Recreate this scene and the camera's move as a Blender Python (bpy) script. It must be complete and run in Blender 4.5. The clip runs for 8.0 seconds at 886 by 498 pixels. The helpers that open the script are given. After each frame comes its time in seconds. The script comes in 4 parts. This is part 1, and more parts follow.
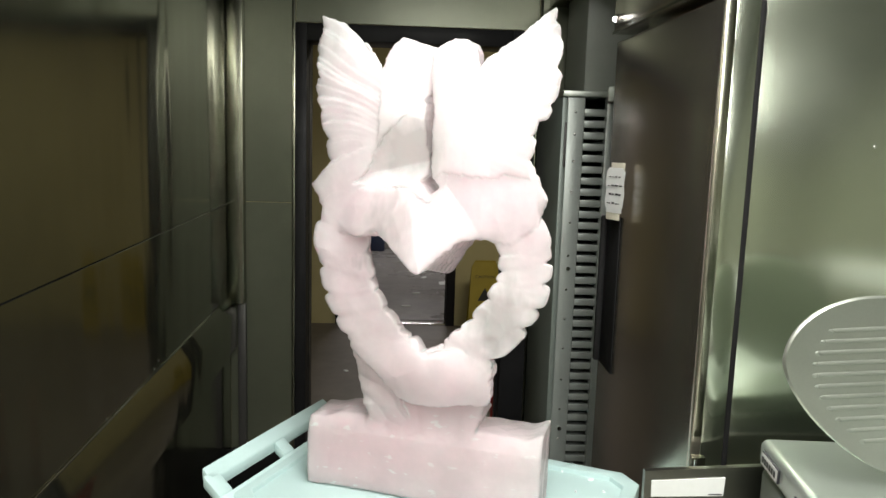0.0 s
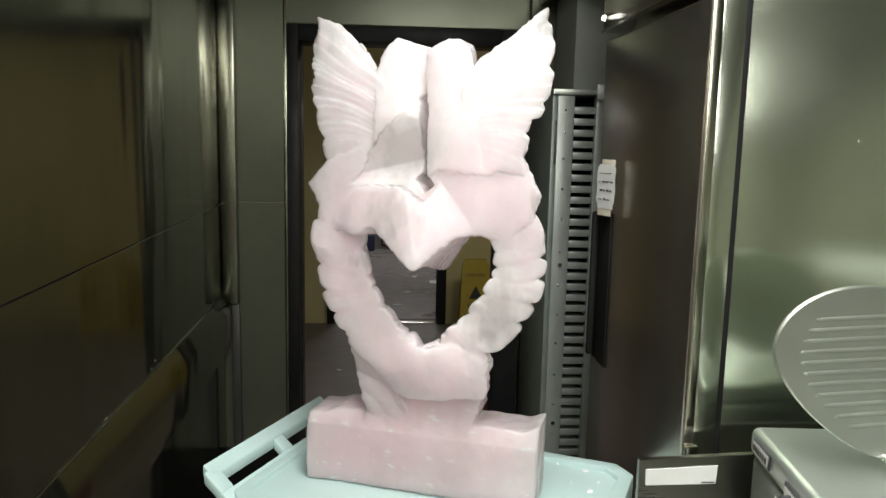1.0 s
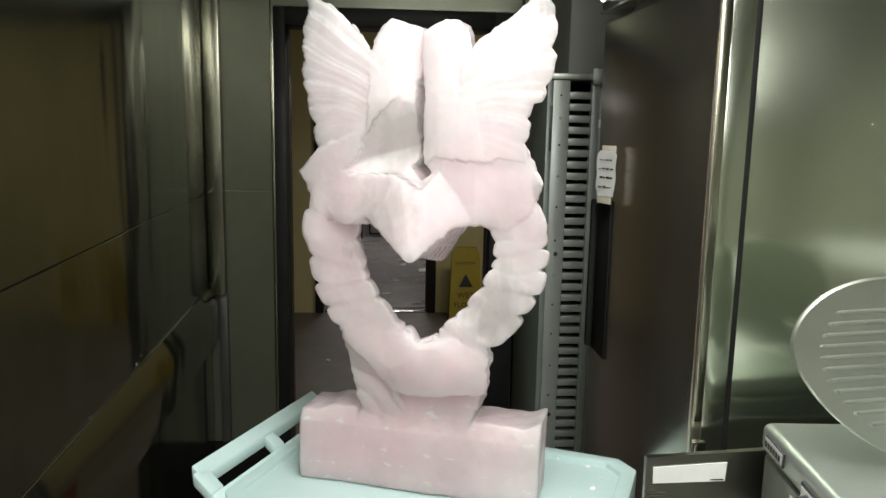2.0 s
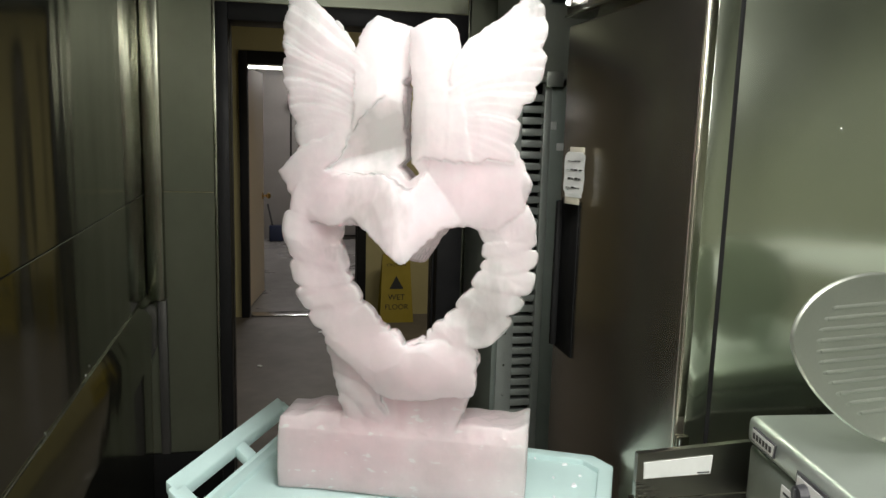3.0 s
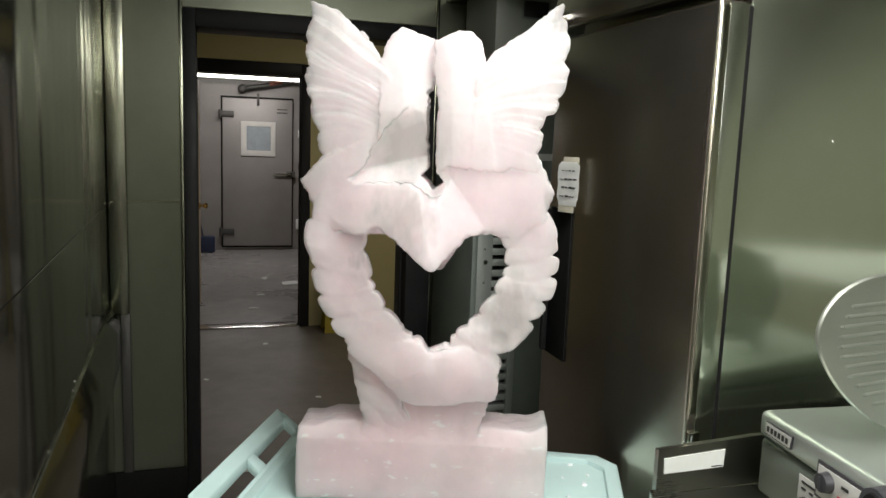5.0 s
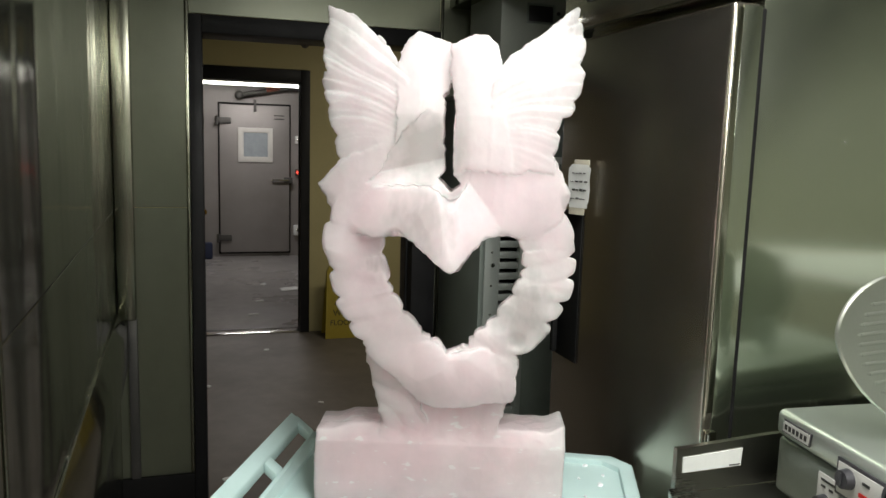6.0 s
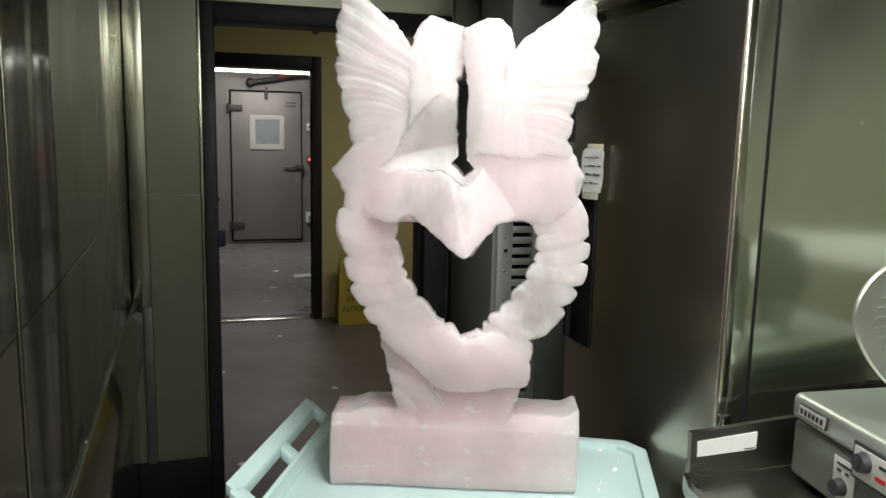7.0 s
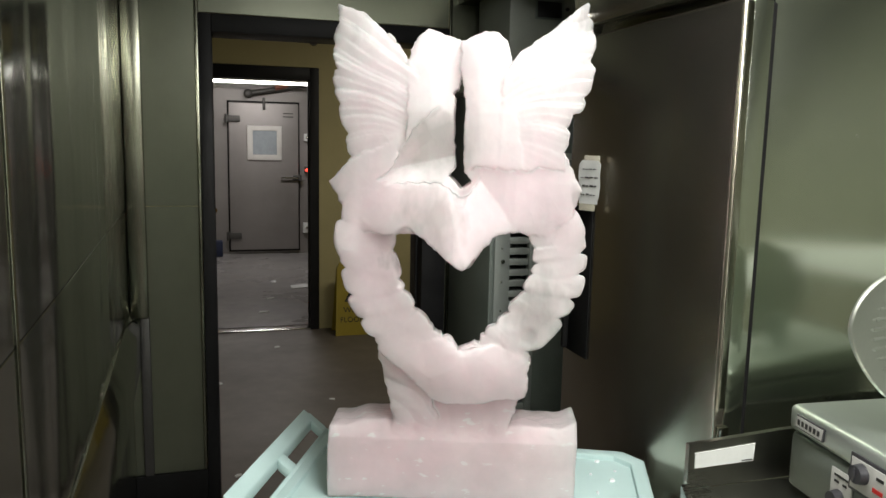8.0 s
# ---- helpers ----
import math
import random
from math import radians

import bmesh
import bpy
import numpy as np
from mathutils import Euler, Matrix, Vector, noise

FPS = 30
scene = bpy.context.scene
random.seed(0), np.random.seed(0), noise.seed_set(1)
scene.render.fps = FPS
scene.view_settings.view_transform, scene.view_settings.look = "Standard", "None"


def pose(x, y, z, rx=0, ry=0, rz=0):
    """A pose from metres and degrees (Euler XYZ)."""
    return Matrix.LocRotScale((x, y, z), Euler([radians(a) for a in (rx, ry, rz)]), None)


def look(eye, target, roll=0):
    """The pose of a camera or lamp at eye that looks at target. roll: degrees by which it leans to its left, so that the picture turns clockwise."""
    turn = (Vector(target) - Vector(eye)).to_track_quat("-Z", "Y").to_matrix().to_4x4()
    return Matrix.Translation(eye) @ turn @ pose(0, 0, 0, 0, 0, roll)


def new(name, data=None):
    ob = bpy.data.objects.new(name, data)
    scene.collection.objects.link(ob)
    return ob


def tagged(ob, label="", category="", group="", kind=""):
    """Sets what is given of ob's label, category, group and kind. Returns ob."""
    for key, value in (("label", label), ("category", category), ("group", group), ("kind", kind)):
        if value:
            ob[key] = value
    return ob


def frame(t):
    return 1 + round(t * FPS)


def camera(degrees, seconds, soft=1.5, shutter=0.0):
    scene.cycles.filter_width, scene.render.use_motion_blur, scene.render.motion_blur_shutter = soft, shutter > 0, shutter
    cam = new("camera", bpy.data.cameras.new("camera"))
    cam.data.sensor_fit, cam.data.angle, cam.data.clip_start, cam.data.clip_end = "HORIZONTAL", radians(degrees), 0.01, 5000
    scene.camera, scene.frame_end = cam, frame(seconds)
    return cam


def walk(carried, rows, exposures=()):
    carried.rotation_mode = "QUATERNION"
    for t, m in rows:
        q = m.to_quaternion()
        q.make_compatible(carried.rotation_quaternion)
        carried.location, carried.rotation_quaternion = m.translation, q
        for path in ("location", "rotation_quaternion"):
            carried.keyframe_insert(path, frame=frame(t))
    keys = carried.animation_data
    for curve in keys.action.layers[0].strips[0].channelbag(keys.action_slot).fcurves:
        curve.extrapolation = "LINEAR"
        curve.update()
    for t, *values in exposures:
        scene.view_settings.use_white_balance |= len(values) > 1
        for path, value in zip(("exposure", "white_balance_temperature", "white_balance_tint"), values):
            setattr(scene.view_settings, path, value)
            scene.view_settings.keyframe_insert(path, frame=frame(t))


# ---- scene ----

cam = camera(60.25, 8.0)
PATH = [
    (0.0, (0.7175, -3.1407, 1.6433), (-2.65, -8.45, -1.75)),
    (0.5, (0.7100, -3.1676, 1.6410), (-3.08, -8.11, -1.77)),
    (1.0, (0.7031, -3.1657, 1.6415), (-3.55, -8.48, -1.23)),
    (2.5, (0.6510, -3.0728, 1.6346), (-6.63, -9.58, -0.89)),
    (3.0, (0.5496, -3.0677, 1.6314), (-11.03, -9.14, -1.64)),
    (3.5, (0.4814, -3.0654, 1.6329), (-13.34, -8.49, -2.05)),
    (4.0, (0.4324, -3.0570, 1.6285), (-15.56, -8.48, -1.90)),
    (4.5, (0.3912, -3.0512, 1.6265), (-16.57, -8.43, -2.17)),
    (6.0, (0.3083, -3.0441, 1.6192), (-17.40, -7.82, -1.65)),
    (6.5, (0.3066, -3.0420, 1.6157), (-16.74, -9.32, -1.24)),
    (7.0, (0.3048, -3.0433, 1.6167), (-16.57, -8.86, -1.23)),
    (7.5, (0.3036, -3.0464, 1.6189), (-16.63, -8.45, -1.25)),
    (8.0, (0.3033, -3.0464, 1.6207), (-16.78, -8.10, -1.21)),
]
EXPOSURES = [(0.0, 0.33), (0.6, 0.10), (1.0, 0.03), (2.5, 0.0), (8.0, 0.0)]
walk(cam, [(t, pose(*e, 90 + a[1], a[2], a[0])) for t, e, a in PATH], EXPOSURES)

# ---- light: ceiling tubes, added lights for corridor and rear, almost no daylight indoors ----
world = bpy.data.worlds.new("world")
world.use_nodes = True
world.node_tree.nodes["Background"].inputs[0].default_value = (0.8, 0.9, 1.0, 1)
world.node_tree.nodes["Background"].inputs[1].default_value = 0.02
scene.world = world


def area_light(name, place, target, sx, sy, watts, colour):
    data = bpy.data.lights.new(name, "AREA")
    data.shape, data.size, data.size_y, data.energy, data.color = "RECTANGLE", sx, sy, watts, colour
    ob = new(name, data)
    ob.matrix_world = look(place, target)
    return ob


COOL = (1.0, 0.985, 0.94)
area_light("kitchen_light", (0.92, -2.42, 2.42), (0.92, -2.42, 0), 0.60, 1.1, 38, COOL)
# unseen fill, added to brighten the walls and what the steel reflects
area_light("kitchen_fill_far", (0.9, -4.3, 2.44), (0.9, -4.3, 0), 0.60, 1.6, 75, COOL)
# unseen source, added to light the corridor
area_light("corridor_light", (2.2, 1.6, 2.66), (2.2, 1.6, 0), 1.2, 0.3, 21, (1.0, 0.93, 0.8))
area_light("store_light", (0.9, 6.6, 2.38), (0.9, 6.6, 0), 1.2, 0.2, 27, (1.0, 0.94, 0.92))


# ---- materials ----
def material(name):
    m = bpy.data.materials.new(name)
    m.use_nodes = True
    return m, m.node_tree.nodes, m.node_tree.links, m.node_tree.nodes["Principled BSDF"]


def noise_node(n, l, scale, detail=4.0, rough=0.55, stretch=(1, 1, 1), coords="Object"):
    tc = n.new("ShaderNodeTexCoord")
    mp = n.new("ShaderNodeMapping")
    mp.inputs["Scale"].default_value = stretch
    l.new(tc.outputs[coords], mp.inputs[0])
    t = n.new("ShaderNodeTexNoise")
    t.inputs["Scale"].default_value, t.inputs["Detail"].default_value, t.inputs["Roughness"].default_value = scale, detail, rough
    l.new(mp.outputs[0], t.inputs["Vector"])
    return t.outputs["Fac"]


def ramp(n, l, fac, stops):
    r = n.new("ShaderNodeValToRGB")
    els = r.color_ramp.elements
    while len(els) < len(stops):
        els.new(0.5)
    for e, (p, c) in zip(els, stops):
        e.position, e.color = p, (*c, 1)
    l.new(fac, r.inputs[0])
    return r.outputs[0]


def mix(n, l, fac, a, b, mode="MIX"):
    m = n.new("ShaderNodeMix")
    m.data_type, m.blend_type = "RGBA", mode
    for sock, v in ((m.inputs["Factor"], fac), (m.inputs["A"], a), (m.inputs["B"], b)):
        if isinstance(v, (int, float)):
            sock.default_value = v
        elif isinstance(v, tuple):
            sock.default_value = (*v, 1)
        else:
            l.new(v, sock)
    return m.outputs["Result"]


def span(n, l, fac, lo, hi, a=0.3, b=0.7):
    m = n.new("ShaderNodeMapRange")
    for k, v in zip(("From Min", "From Max", "To Min", "To Max"), (a, b, lo, hi)):
        m.inputs[k].default_value = v
    l.new(fac, m.inputs["Value"])
    return m.outputs[0]


def bump(n, l, height, strength, distance, normal=None):
    b = n.new("ShaderNodeBump")
    b.inputs["Strength"].default_value, b.inputs["Distance"].default_value = strength, distance
    l.new(height, b.inputs["Height"])
    if normal is not None:
        l.new(normal, b.inputs["Normal"])
    return b.outputs[0]


def surface(name, light, dark, rough=(0.4, 0.6), metal=0.0, scale=6.0, grain=120.0, relief=0.15, stretch=(1, 1, 1), depth=0.002):
    """A base colour that varies at two scales, with fine relief."""
    m, n, l, p = material(name)
    big = noise_node(n, l, scale, 5.0, 0.6)
    small = noise_node(n, l, grain, 3.0, 0.6, stretch)
    c1 = ramp(n, l, big, [(0.3, dark), (0.7, light)])
    c2 = mix(n, l, 0.25, c1, ramp(n, l, small, [(0.3, dark), (0.75, light)]))
    l.new(c2, p.inputs["Base Color"])
    l.new(span(n, l, big, *rough), p.inputs["Roughness"])
    p.inputs["Metallic"].default_value = metal
    l.new(bump(n, l, small, relief, depth), p.inputs["Normal"])
    return m


def steel(name, light, dark, rough, stretch=(60, 60, 1), wave=0.35, dents=2.5, long=(1, 1, 1), brush=0.008, spread=None, metal=1.0, grain=0.85):
    """Brushed sheet steel: fine streaks, smudges and slight dents."""
    m, n, l, p = material(name)
    streak = noise_node(n, l, 8.0, 3.0, 0.6, stretch)
    smudge = noise_node(n, l, 3.0, 6.0, 0.65)
    dent = noise_node(n, l, dents, 2.0, 0.5, long)
    c = mix(n, l, 0.8, ramp(n, l, streak, [(0.3, dark), (0.7, light)]), ramp(n, l, smudge, [(0.3, dark), (0.7, light)]))
    l.new(c, p.inputs["Base Color"])
    p.inputs["Metallic"].default_value = metal
    r = mix(n, l, 0.8, span(n, l, streak, rough[0], rough[1]), span(n, l, smudge, rough[0], rough[1]))
    l.new(r, p.inputs["Roughness"])
    if spread:
        # brushing widens reflections along one direction
        way = n.new("ShaderNodeCombineXYZ")
        for k in range(3):
            way.inputs[k].default_value = spread[k]
        l.new(way.outputs[0], p.inputs["Tangent"])
        p.inputs["Anisotropic"].default_value = grain
    n1 = bump(n, l, dent, wave, 0.02)
    l.new(bump(n, l, streak, brush, 0.0004, n1), p.inputs["Normal"])
    return m


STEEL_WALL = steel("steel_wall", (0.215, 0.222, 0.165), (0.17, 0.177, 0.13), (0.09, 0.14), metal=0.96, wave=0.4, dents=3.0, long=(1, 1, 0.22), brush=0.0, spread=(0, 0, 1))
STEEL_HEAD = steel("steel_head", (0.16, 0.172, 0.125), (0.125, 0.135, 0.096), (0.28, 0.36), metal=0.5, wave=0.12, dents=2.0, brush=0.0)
STEEL_TRIM = steel("steel_trim", (0.33, 0.335, 0.265), (0.25, 0.255, 0.20), (0.18, 0.28), wave=0.12)
STEEL_DOOR = steel("steel_door", (0.56, 0.52, 0.45), (0.52, 0.48, 0.415), (0.22, 0.25), metal=0.975, wave=0.05, dents=1.2, brush=0.0)
STEEL_SIDE = steel("steel_side", (0.53, 0.575, 0.475), (0.50, 0.545, 0.445), (0.15, 0.19), (1, 40, 40), wave=0.02, brush=0.0, spread=(1, 0, 0), metal=0.985, grain=0.75)
STEEL_TABLE = steel("steel_table", (0.34, 0.34, 0.30), (0.27, 0.27, 0.24), (0.22, 0.36), (1, 40, 40), wave=0.06, brush=0.0)
CAST_STEEL = surface("cast_steel", (0.48, 0.53, 0.49), (0.41, 0.455, 0.42), (0.28, 0.4), 0.75, 5, 300, 0.1)
POLISHED = surface("polished_steel", (0.8, 0.8, 0.78), (0.65, 0.65, 0.62), (0.12, 0.22), 1.0, 5, 200, 0.04)
ALUMINIUM = surface("aluminium", (0.52, 0.55, 0.5), (0.38, 0.41, 0.36), (0.35, 0.5), 0.9, 7, 160, 0.1)
RACK_PAINT = surface("rack_paint", (0.26, 0.3, 0.27), (0.18, 0.21, 0.19), (0.35, 0.55), 0.3, 5, 160, 0.1)
RACK_METAL = surface("rack_metal", (0.40, 0.435, 0.40), (0.32, 0.35, 0.325), (0.35, 0.5), 0.35, 5, 160, 0.1)
GREY_METAL = surface("grey_metal", (0.32, 0.30, 0.29), (0.24, 0.225, 0.215), (0.35, 0.5), 0.3, 2, 90, 0.08)
HINGE_METAL = surface("hinge_metal", (0.12, 0.115, 0.11), (0.07, 0.07, 0.065), (0.4, 0.6), 0.5, 8, 120, 0.1)
BLACK_PAINT = surface("black_paint", (0.018, 0.018, 0.019), (0.009, 0.009, 0.010), (0.4, 0.6), 0, 8, 140, 0.15)
BLACK_PAINT.node_tree.nodes["Principled BSDF"].inputs["Specular IOR Level"].default_value = 0.25
BLACK_RUBBER = surface("black_rubber", (0.014, 0.014, 0.014), (0.007, 0.007, 0.007), (0.55, 0.75), 0, 8, 140, 0.2)
BLACK_RUBBER.node_tree.nodes["Principled BSDF"].inputs["Specular IOR Level"].default_value = 0.15
CREAM_WALL = surface("cream_wall", (0.52, 0.46, 0.24), (0.42, 0.37, 0.19), (0.55, 0.7), 0, 1.5, 90, 0.15)
CREAM_DOOR = surface("cream_door", (0.84, 0.71, 0.54), (0.74, 0.62, 0.47), (0.4, 0.55), 0, 2.5, 60, 0.08)
PLAIN_WALL = surface("plain_wall", (0.21, 0.217, 0.16), (0.17, 0.177, 0.13), (0.5, 0.7), 0, 1.5, 60, 0.1)
CEILING = surface("ceiling_paint", (0.20, 0.208, 0.16), (0.16, 0.167, 0.125), (0.6, 0.8), 0, 1.5, 60, 0.1)
BRASS = surface("brass", (0.8, 0.55, 0.22), (0.6, 0.4, 0.15), (0.15, 0.3), 1.0, 10, 100, 0.05)
PAPER = surface("paper", (0.72, 0.74, 0.72), (0.62, 0.64, 0.62), (0.5, 0.7), 0, 8, 80, 0.1)
TAPE = surface("tape", (0.55, 0.52, 0.42), (0.4, 0.38, 0.3), (0.3, 0.5), 0, 20, 80, 0.1)
PLATE_GREY = surface("plate_grey", (0.52, 0.52, 0.50), (0.44, 0.44, 0.42), (0.4, 0.55), 0, 12, 120, 0.05)
INK = surface("ink", (0.03, 0.03, 0.03), (0.015, 0.015, 0.015), (0.5, 0.7), 0, 20, 80, 0.05)
YELLOW = surface("yellow_plastic", (0.40, 0.31, 0.035), (0.30, 0.23, 0.02), (0.35, 0.5), 0, 6, 100, 0.08)
RED = surface("red_plastic", (0.6, 0.02, 0.015), (0.42, 0.01, 0.01), (0.3, 0.45), 0, 6, 100, 0.08)
BLUE_DARK = surface("blue_plastic", (0.02, 0.03, 0.075), (0.012, 0.018, 0.045), (0.4, 0.5), 0, 6, 100, 0.08)
DARK_PLASTIC = surface("dark_plastic", (0.045, 0.045, 0.05), (0.025, 0.025, 0.03), (0.3, 0.45), 0, 12, 150, 0.1)
CART = surface("cart_plastic", (0.49, 0.64, 0.63), (0.41, 0.56, 0.55), (0.35, 0.55), 0, 5, 260, 0.25, depth=0.001)
PIPE = surface("pipe_paint", (0.3, 0.1, 0.06), (0.18, 0.06, 0.04), (0.4, 0.6), 0, 8, 60, 0.2)


def floor_material(name, light, dark, rough):
    m, n, l, p = material(name)
    big = noise_node(n, l, 0.9, 6, 0.62)
    mid = noise_node(n, l, 9.0, 5, 0.6)
    fine = noise_node(n, l, 160, 2, 0.5)
    c = mix(n, l, 0.4, ramp(n, l, big, [(0.35, dark), (0.65, light)]), ramp(n, l, mid, [(0.3, dark), (0.7, light)]))
    l.new(c, p.inputs["Base Color"])
    l.new(span(n, l, big, *rough), p.inputs["Roughness"])
    l.new(bump(n, l, fine, 0.25, 0.002), p.inputs["Normal"])
    return m


FLOOR = floor_material("floor_concrete", (0.15, 0.13, 0.11), (0.09, 0.078, 0.066), (0.6, 0.4))
FLOOR_WET = floor_material("floor_wet", (0.3, 0.29, 0.28), (0.16, 0.155, 0.15), (0.5, 0.12))


def ice_material():
    """Cloudy pink ice, pinkest near its base, with clearer stretches; wet sheen and faint melt relief on the skin."""
    m, n, l, p = material("pink_ice")
    cloud = noise_node(n, l, 5.0, 5, 0.6)
    fine = noise_node(n, l, 60.0, 3, 0.55)
    streak = noise_node(n, l, 9.0, 3, 0.55, (2, 2, 1))
    coord = n.new("ShaderNodeTexCoord")
    axes = n.new("ShaderNodeSeparateXYZ")
    l.new(coord.outputs["Object"], axes.inputs[0])

    def maths(op, a, b):
        q = n.new("ShaderNodeMath")
        q.operation = op
        for k, v in enumerate((a, b)):
            if isinstance(v, (int, float)):
                q.inputs[k].default_value = v
            else:
                l.new(v, q.inputs[k])
        return q.outputs[0]

    # pink fades upward: the lamp's bleached-out top is put into the colour
    height = maths("ADD", axes.outputs[2], maths("MULTIPLY", cloud, 0.22))
    body = ramp(n, l, height, [(0.16, (0.86, 0.675, 0.715)), (0.42, (0.91, 0.745, 0.79)), (0.72, (0.935, 0.775, 0.82)), (1.0, (0.95, 0.82, 0.86))])
    def patch(x, z, r, most):
        d = maths("POWER", maths("ADD", maths("POWER", maths("SUBTRACT", axes.outputs[0], x), 2.0), maths("POWER", maths("SUBTRACT", axes.outputs[2], z), 2.0)), 0.5)
        d = maths("ADD", d, maths("MULTIPLY", maths("SUBTRACT", streak, 0.5), 0.16))
        return span(n, l, d, most, 0.0, r * 0.3, r * 1.1)
    # the dye is uneven: paler, colourless stretches
    pale = span(n, l, noise_node(n, l, 3.2, 3, 0.5), 0.0, 0.40, 0.46, 0.66)
    for x, z, r, most in ((0.405, 0.40, 0.15, 0.60), (0.20, 0.72, 0.12, 0.8), (0.20, 0.60, 0.09, 0.5), (0.44, 0.93, 0.10, 0.4), (0.04, 0.95, 0.09, 0.5)):
        pale = maths("MAXIMUM", pale, patch(x, z, r, most))
    body = mix(n, l, pale, body, (0.93, 0.915, 0.90))
    # white flecks low on the block: chips and bubbles, with their glints painted in
    fleck = noise_node(n, l, 30.0, 2, 0.5, (1, 1, 2.2))
    # convex ridges painted white: chipped edges and the bright glints along them
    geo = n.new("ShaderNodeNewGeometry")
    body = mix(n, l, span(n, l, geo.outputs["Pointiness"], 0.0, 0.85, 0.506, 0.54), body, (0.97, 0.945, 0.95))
    l.new(mix(n, l, maths("MULTIPLY", span(n, l, axes.outputs[2], 1.0, 0.0, 0.17, 0.26), span(n, l, fleck, 0.0, 1.0, 0.64, 0.69)), body, (0.98, 0.94, 0.95)), p.inputs["Base Color"])
    p.inputs["Subsurface Weight"].default_value = 1.0
    p.inputs["Subsurface Radius"].default_value = (1.0, 0.88, 0.90)
    p.inputs["Subsurface Scale"].default_value = 0.075
    p.inputs["IOR"].default_value = 1.31
    p.inputs["Specular IOR Level"].default_value = 0.25
    p.inputs["Coat Weight"].default_value, p.inputs["Coat Roughness"].default_value, p.inputs["Coat IOR"].default_value = 0.8, 0.07, 1.33
    l.new(span(n, l, cloud, 0.20, 0.38), p.inputs["Roughness"])
    cuts = n.new("ShaderNodeTexVoronoi")
    cuts.inputs["Scale"].default_value = 17.0
    bent = n.new("ShaderNodeVectorMath")
    bent.operation = "ADD"
    l.new(coord.outputs["Object"], bent.inputs[0])
    l.new(maths("MULTIPLY", streak, 0.05), bent.inputs[1])
    l.new(bent.outputs[0], cuts.inputs["Vector"])
    normal = bump(n, l, cuts.outputs["Distance"], 0.05, 0.010, bump(n, l, fine, 0.06, 0.002, bump(n, l, streak, 0.08, 0.006)))
    l.new(normal, p.inputs["Normal"])
    pits = noise_node(n, l, 26.0, 4, 0.65)
    facet = bump(n, l, cuts.outputs["Distance"], 0.45, 0.03, bump(n, l, pits, 0.15, 0.006))
    l.new(facet, p.inputs["Coat Normal"])
    pass_on = n.new("ShaderNodeBsdfTranslucent")
    pass_on.inputs["Color"].default_value = (0.98, 0.93, 0.945, 1)
    l.new(normal, pass_on.inputs["Normal"])
    both = n.new("ShaderNodeMixShader")
    l.new(span(n, l, cloud, 0.30, 0.42), both.inputs[0])
    l.new(p.outputs[0], both.inputs[1])
    l.new(pass_on.outputs[0], both.inputs[2])
    clear = n.new("ShaderNodeBsdfRefraction")
    clear.inputs["Color"].default_value, clear.inputs["Roughness"].default_value, clear.inputs["IOR"].default_value = (0.95, 0.965, 0.93, 1), 0.20, 1.31
    l.new(facet, clear.inputs["Normal"])
    # clearer stretches let one look into the ice
    share = span(n, l, cloud, 0.06, 0.28, 0.32, 0.68)
    for x, z, r, most in ((0.405, 0.39, 0.11, 0.50), (0.205, 0.715, 0.10, 0.40), (0.03, 0.96, 0.08, 0.35), (0.492, 0.975, 0.035, 0.5), (0.14, 0.49, 0.045, 0.45), (0.48, 0.62, 0.04, 0.35), (0.21, 0.59, 0.10, 0.42)):
        share = maths("MAXIMUM", share, patch(x, z, r, most))
    last = n.new("ShaderNodeMixShader")
    l.new(share, last.inputs[0])
    l.new(both.outputs[0], last.inputs[1])
    l.new(clear.outputs[0], last.inputs[2])
    l.new(last.outputs[0], n["Material Output"].inputs["Surface"])
    return m


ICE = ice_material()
WET_ICE = surface("wet_ice", (0.80, 0.83, 0.84), (0.70, 0.74, 0.76), (0.05, 0.2), 0, 40, 200, 0.2)


def glow(name, colour, strength):
    m, n, l, p = material(name)
    p.inputs["Base Color"].default_value = (*colour, 1)
    p.inputs["Emission Color"].default_value = (*colour, 1)
    p.inputs["Emission Strength"].default_value = strength
    return m


TUBE = glow("lamp_tube", (1.0, 0.97, 0.92), 6.0)
LAMP_RED = glow("lamp_red", (1.0, 0.08, 0.05), 2.0)
LAMP_WHITE = glow("pilot_lamp", (1.0, 1.0, 0.95), 5.0)


# ---- mesh helpers ----
def box(bm, x0, x1, y0, y1, z0, z1, bevel=0.0, seg=2):
    """A box added to bm, its edges rounded."""
    r = bmesh.ops.create_cube(bm, size=1.0)
    vs = r["verts"]
    for v in vs:
        v.co = Vector(((x0 + x1) / 2 + v.co.x * (x1 - x0), (y0 + y1) / 2 + v.co.y * (y1 - y0), (z0 + z1) / 2 + v.co.z * (z1 - z0)))
    if bevel > 0:
        es = list({e for v in vs for e in v.link_edges})
        bmesh.ops.bevel(bm, geom=es, offset=bevel, segments=seg, profile=0.5, affect="EDGES")
    return bm


def boxed(x0, x1, y0, y1, z0, z1, bevel=0.0, seg=2):
    return box(bmesh.new(), x0, x1, y0, y1, z0, z1, bevel, seg)


def tube(bm, a, b, r, r2=None, n=20):
    """A round bar from a to b."""
    a, b = Vector(a), Vector(b)
    d = b - a
    m = Matrix.Translation((a + b) / 2) @ d.to_track_quat("Z", "Y").to_matrix().to_4x4()
    bmesh.ops.create_cone(bm, cap_ends=True, segments=n, radius1=r, radius2=r if r2 is None else r2, depth=d.length, matrix=m)
    return bm


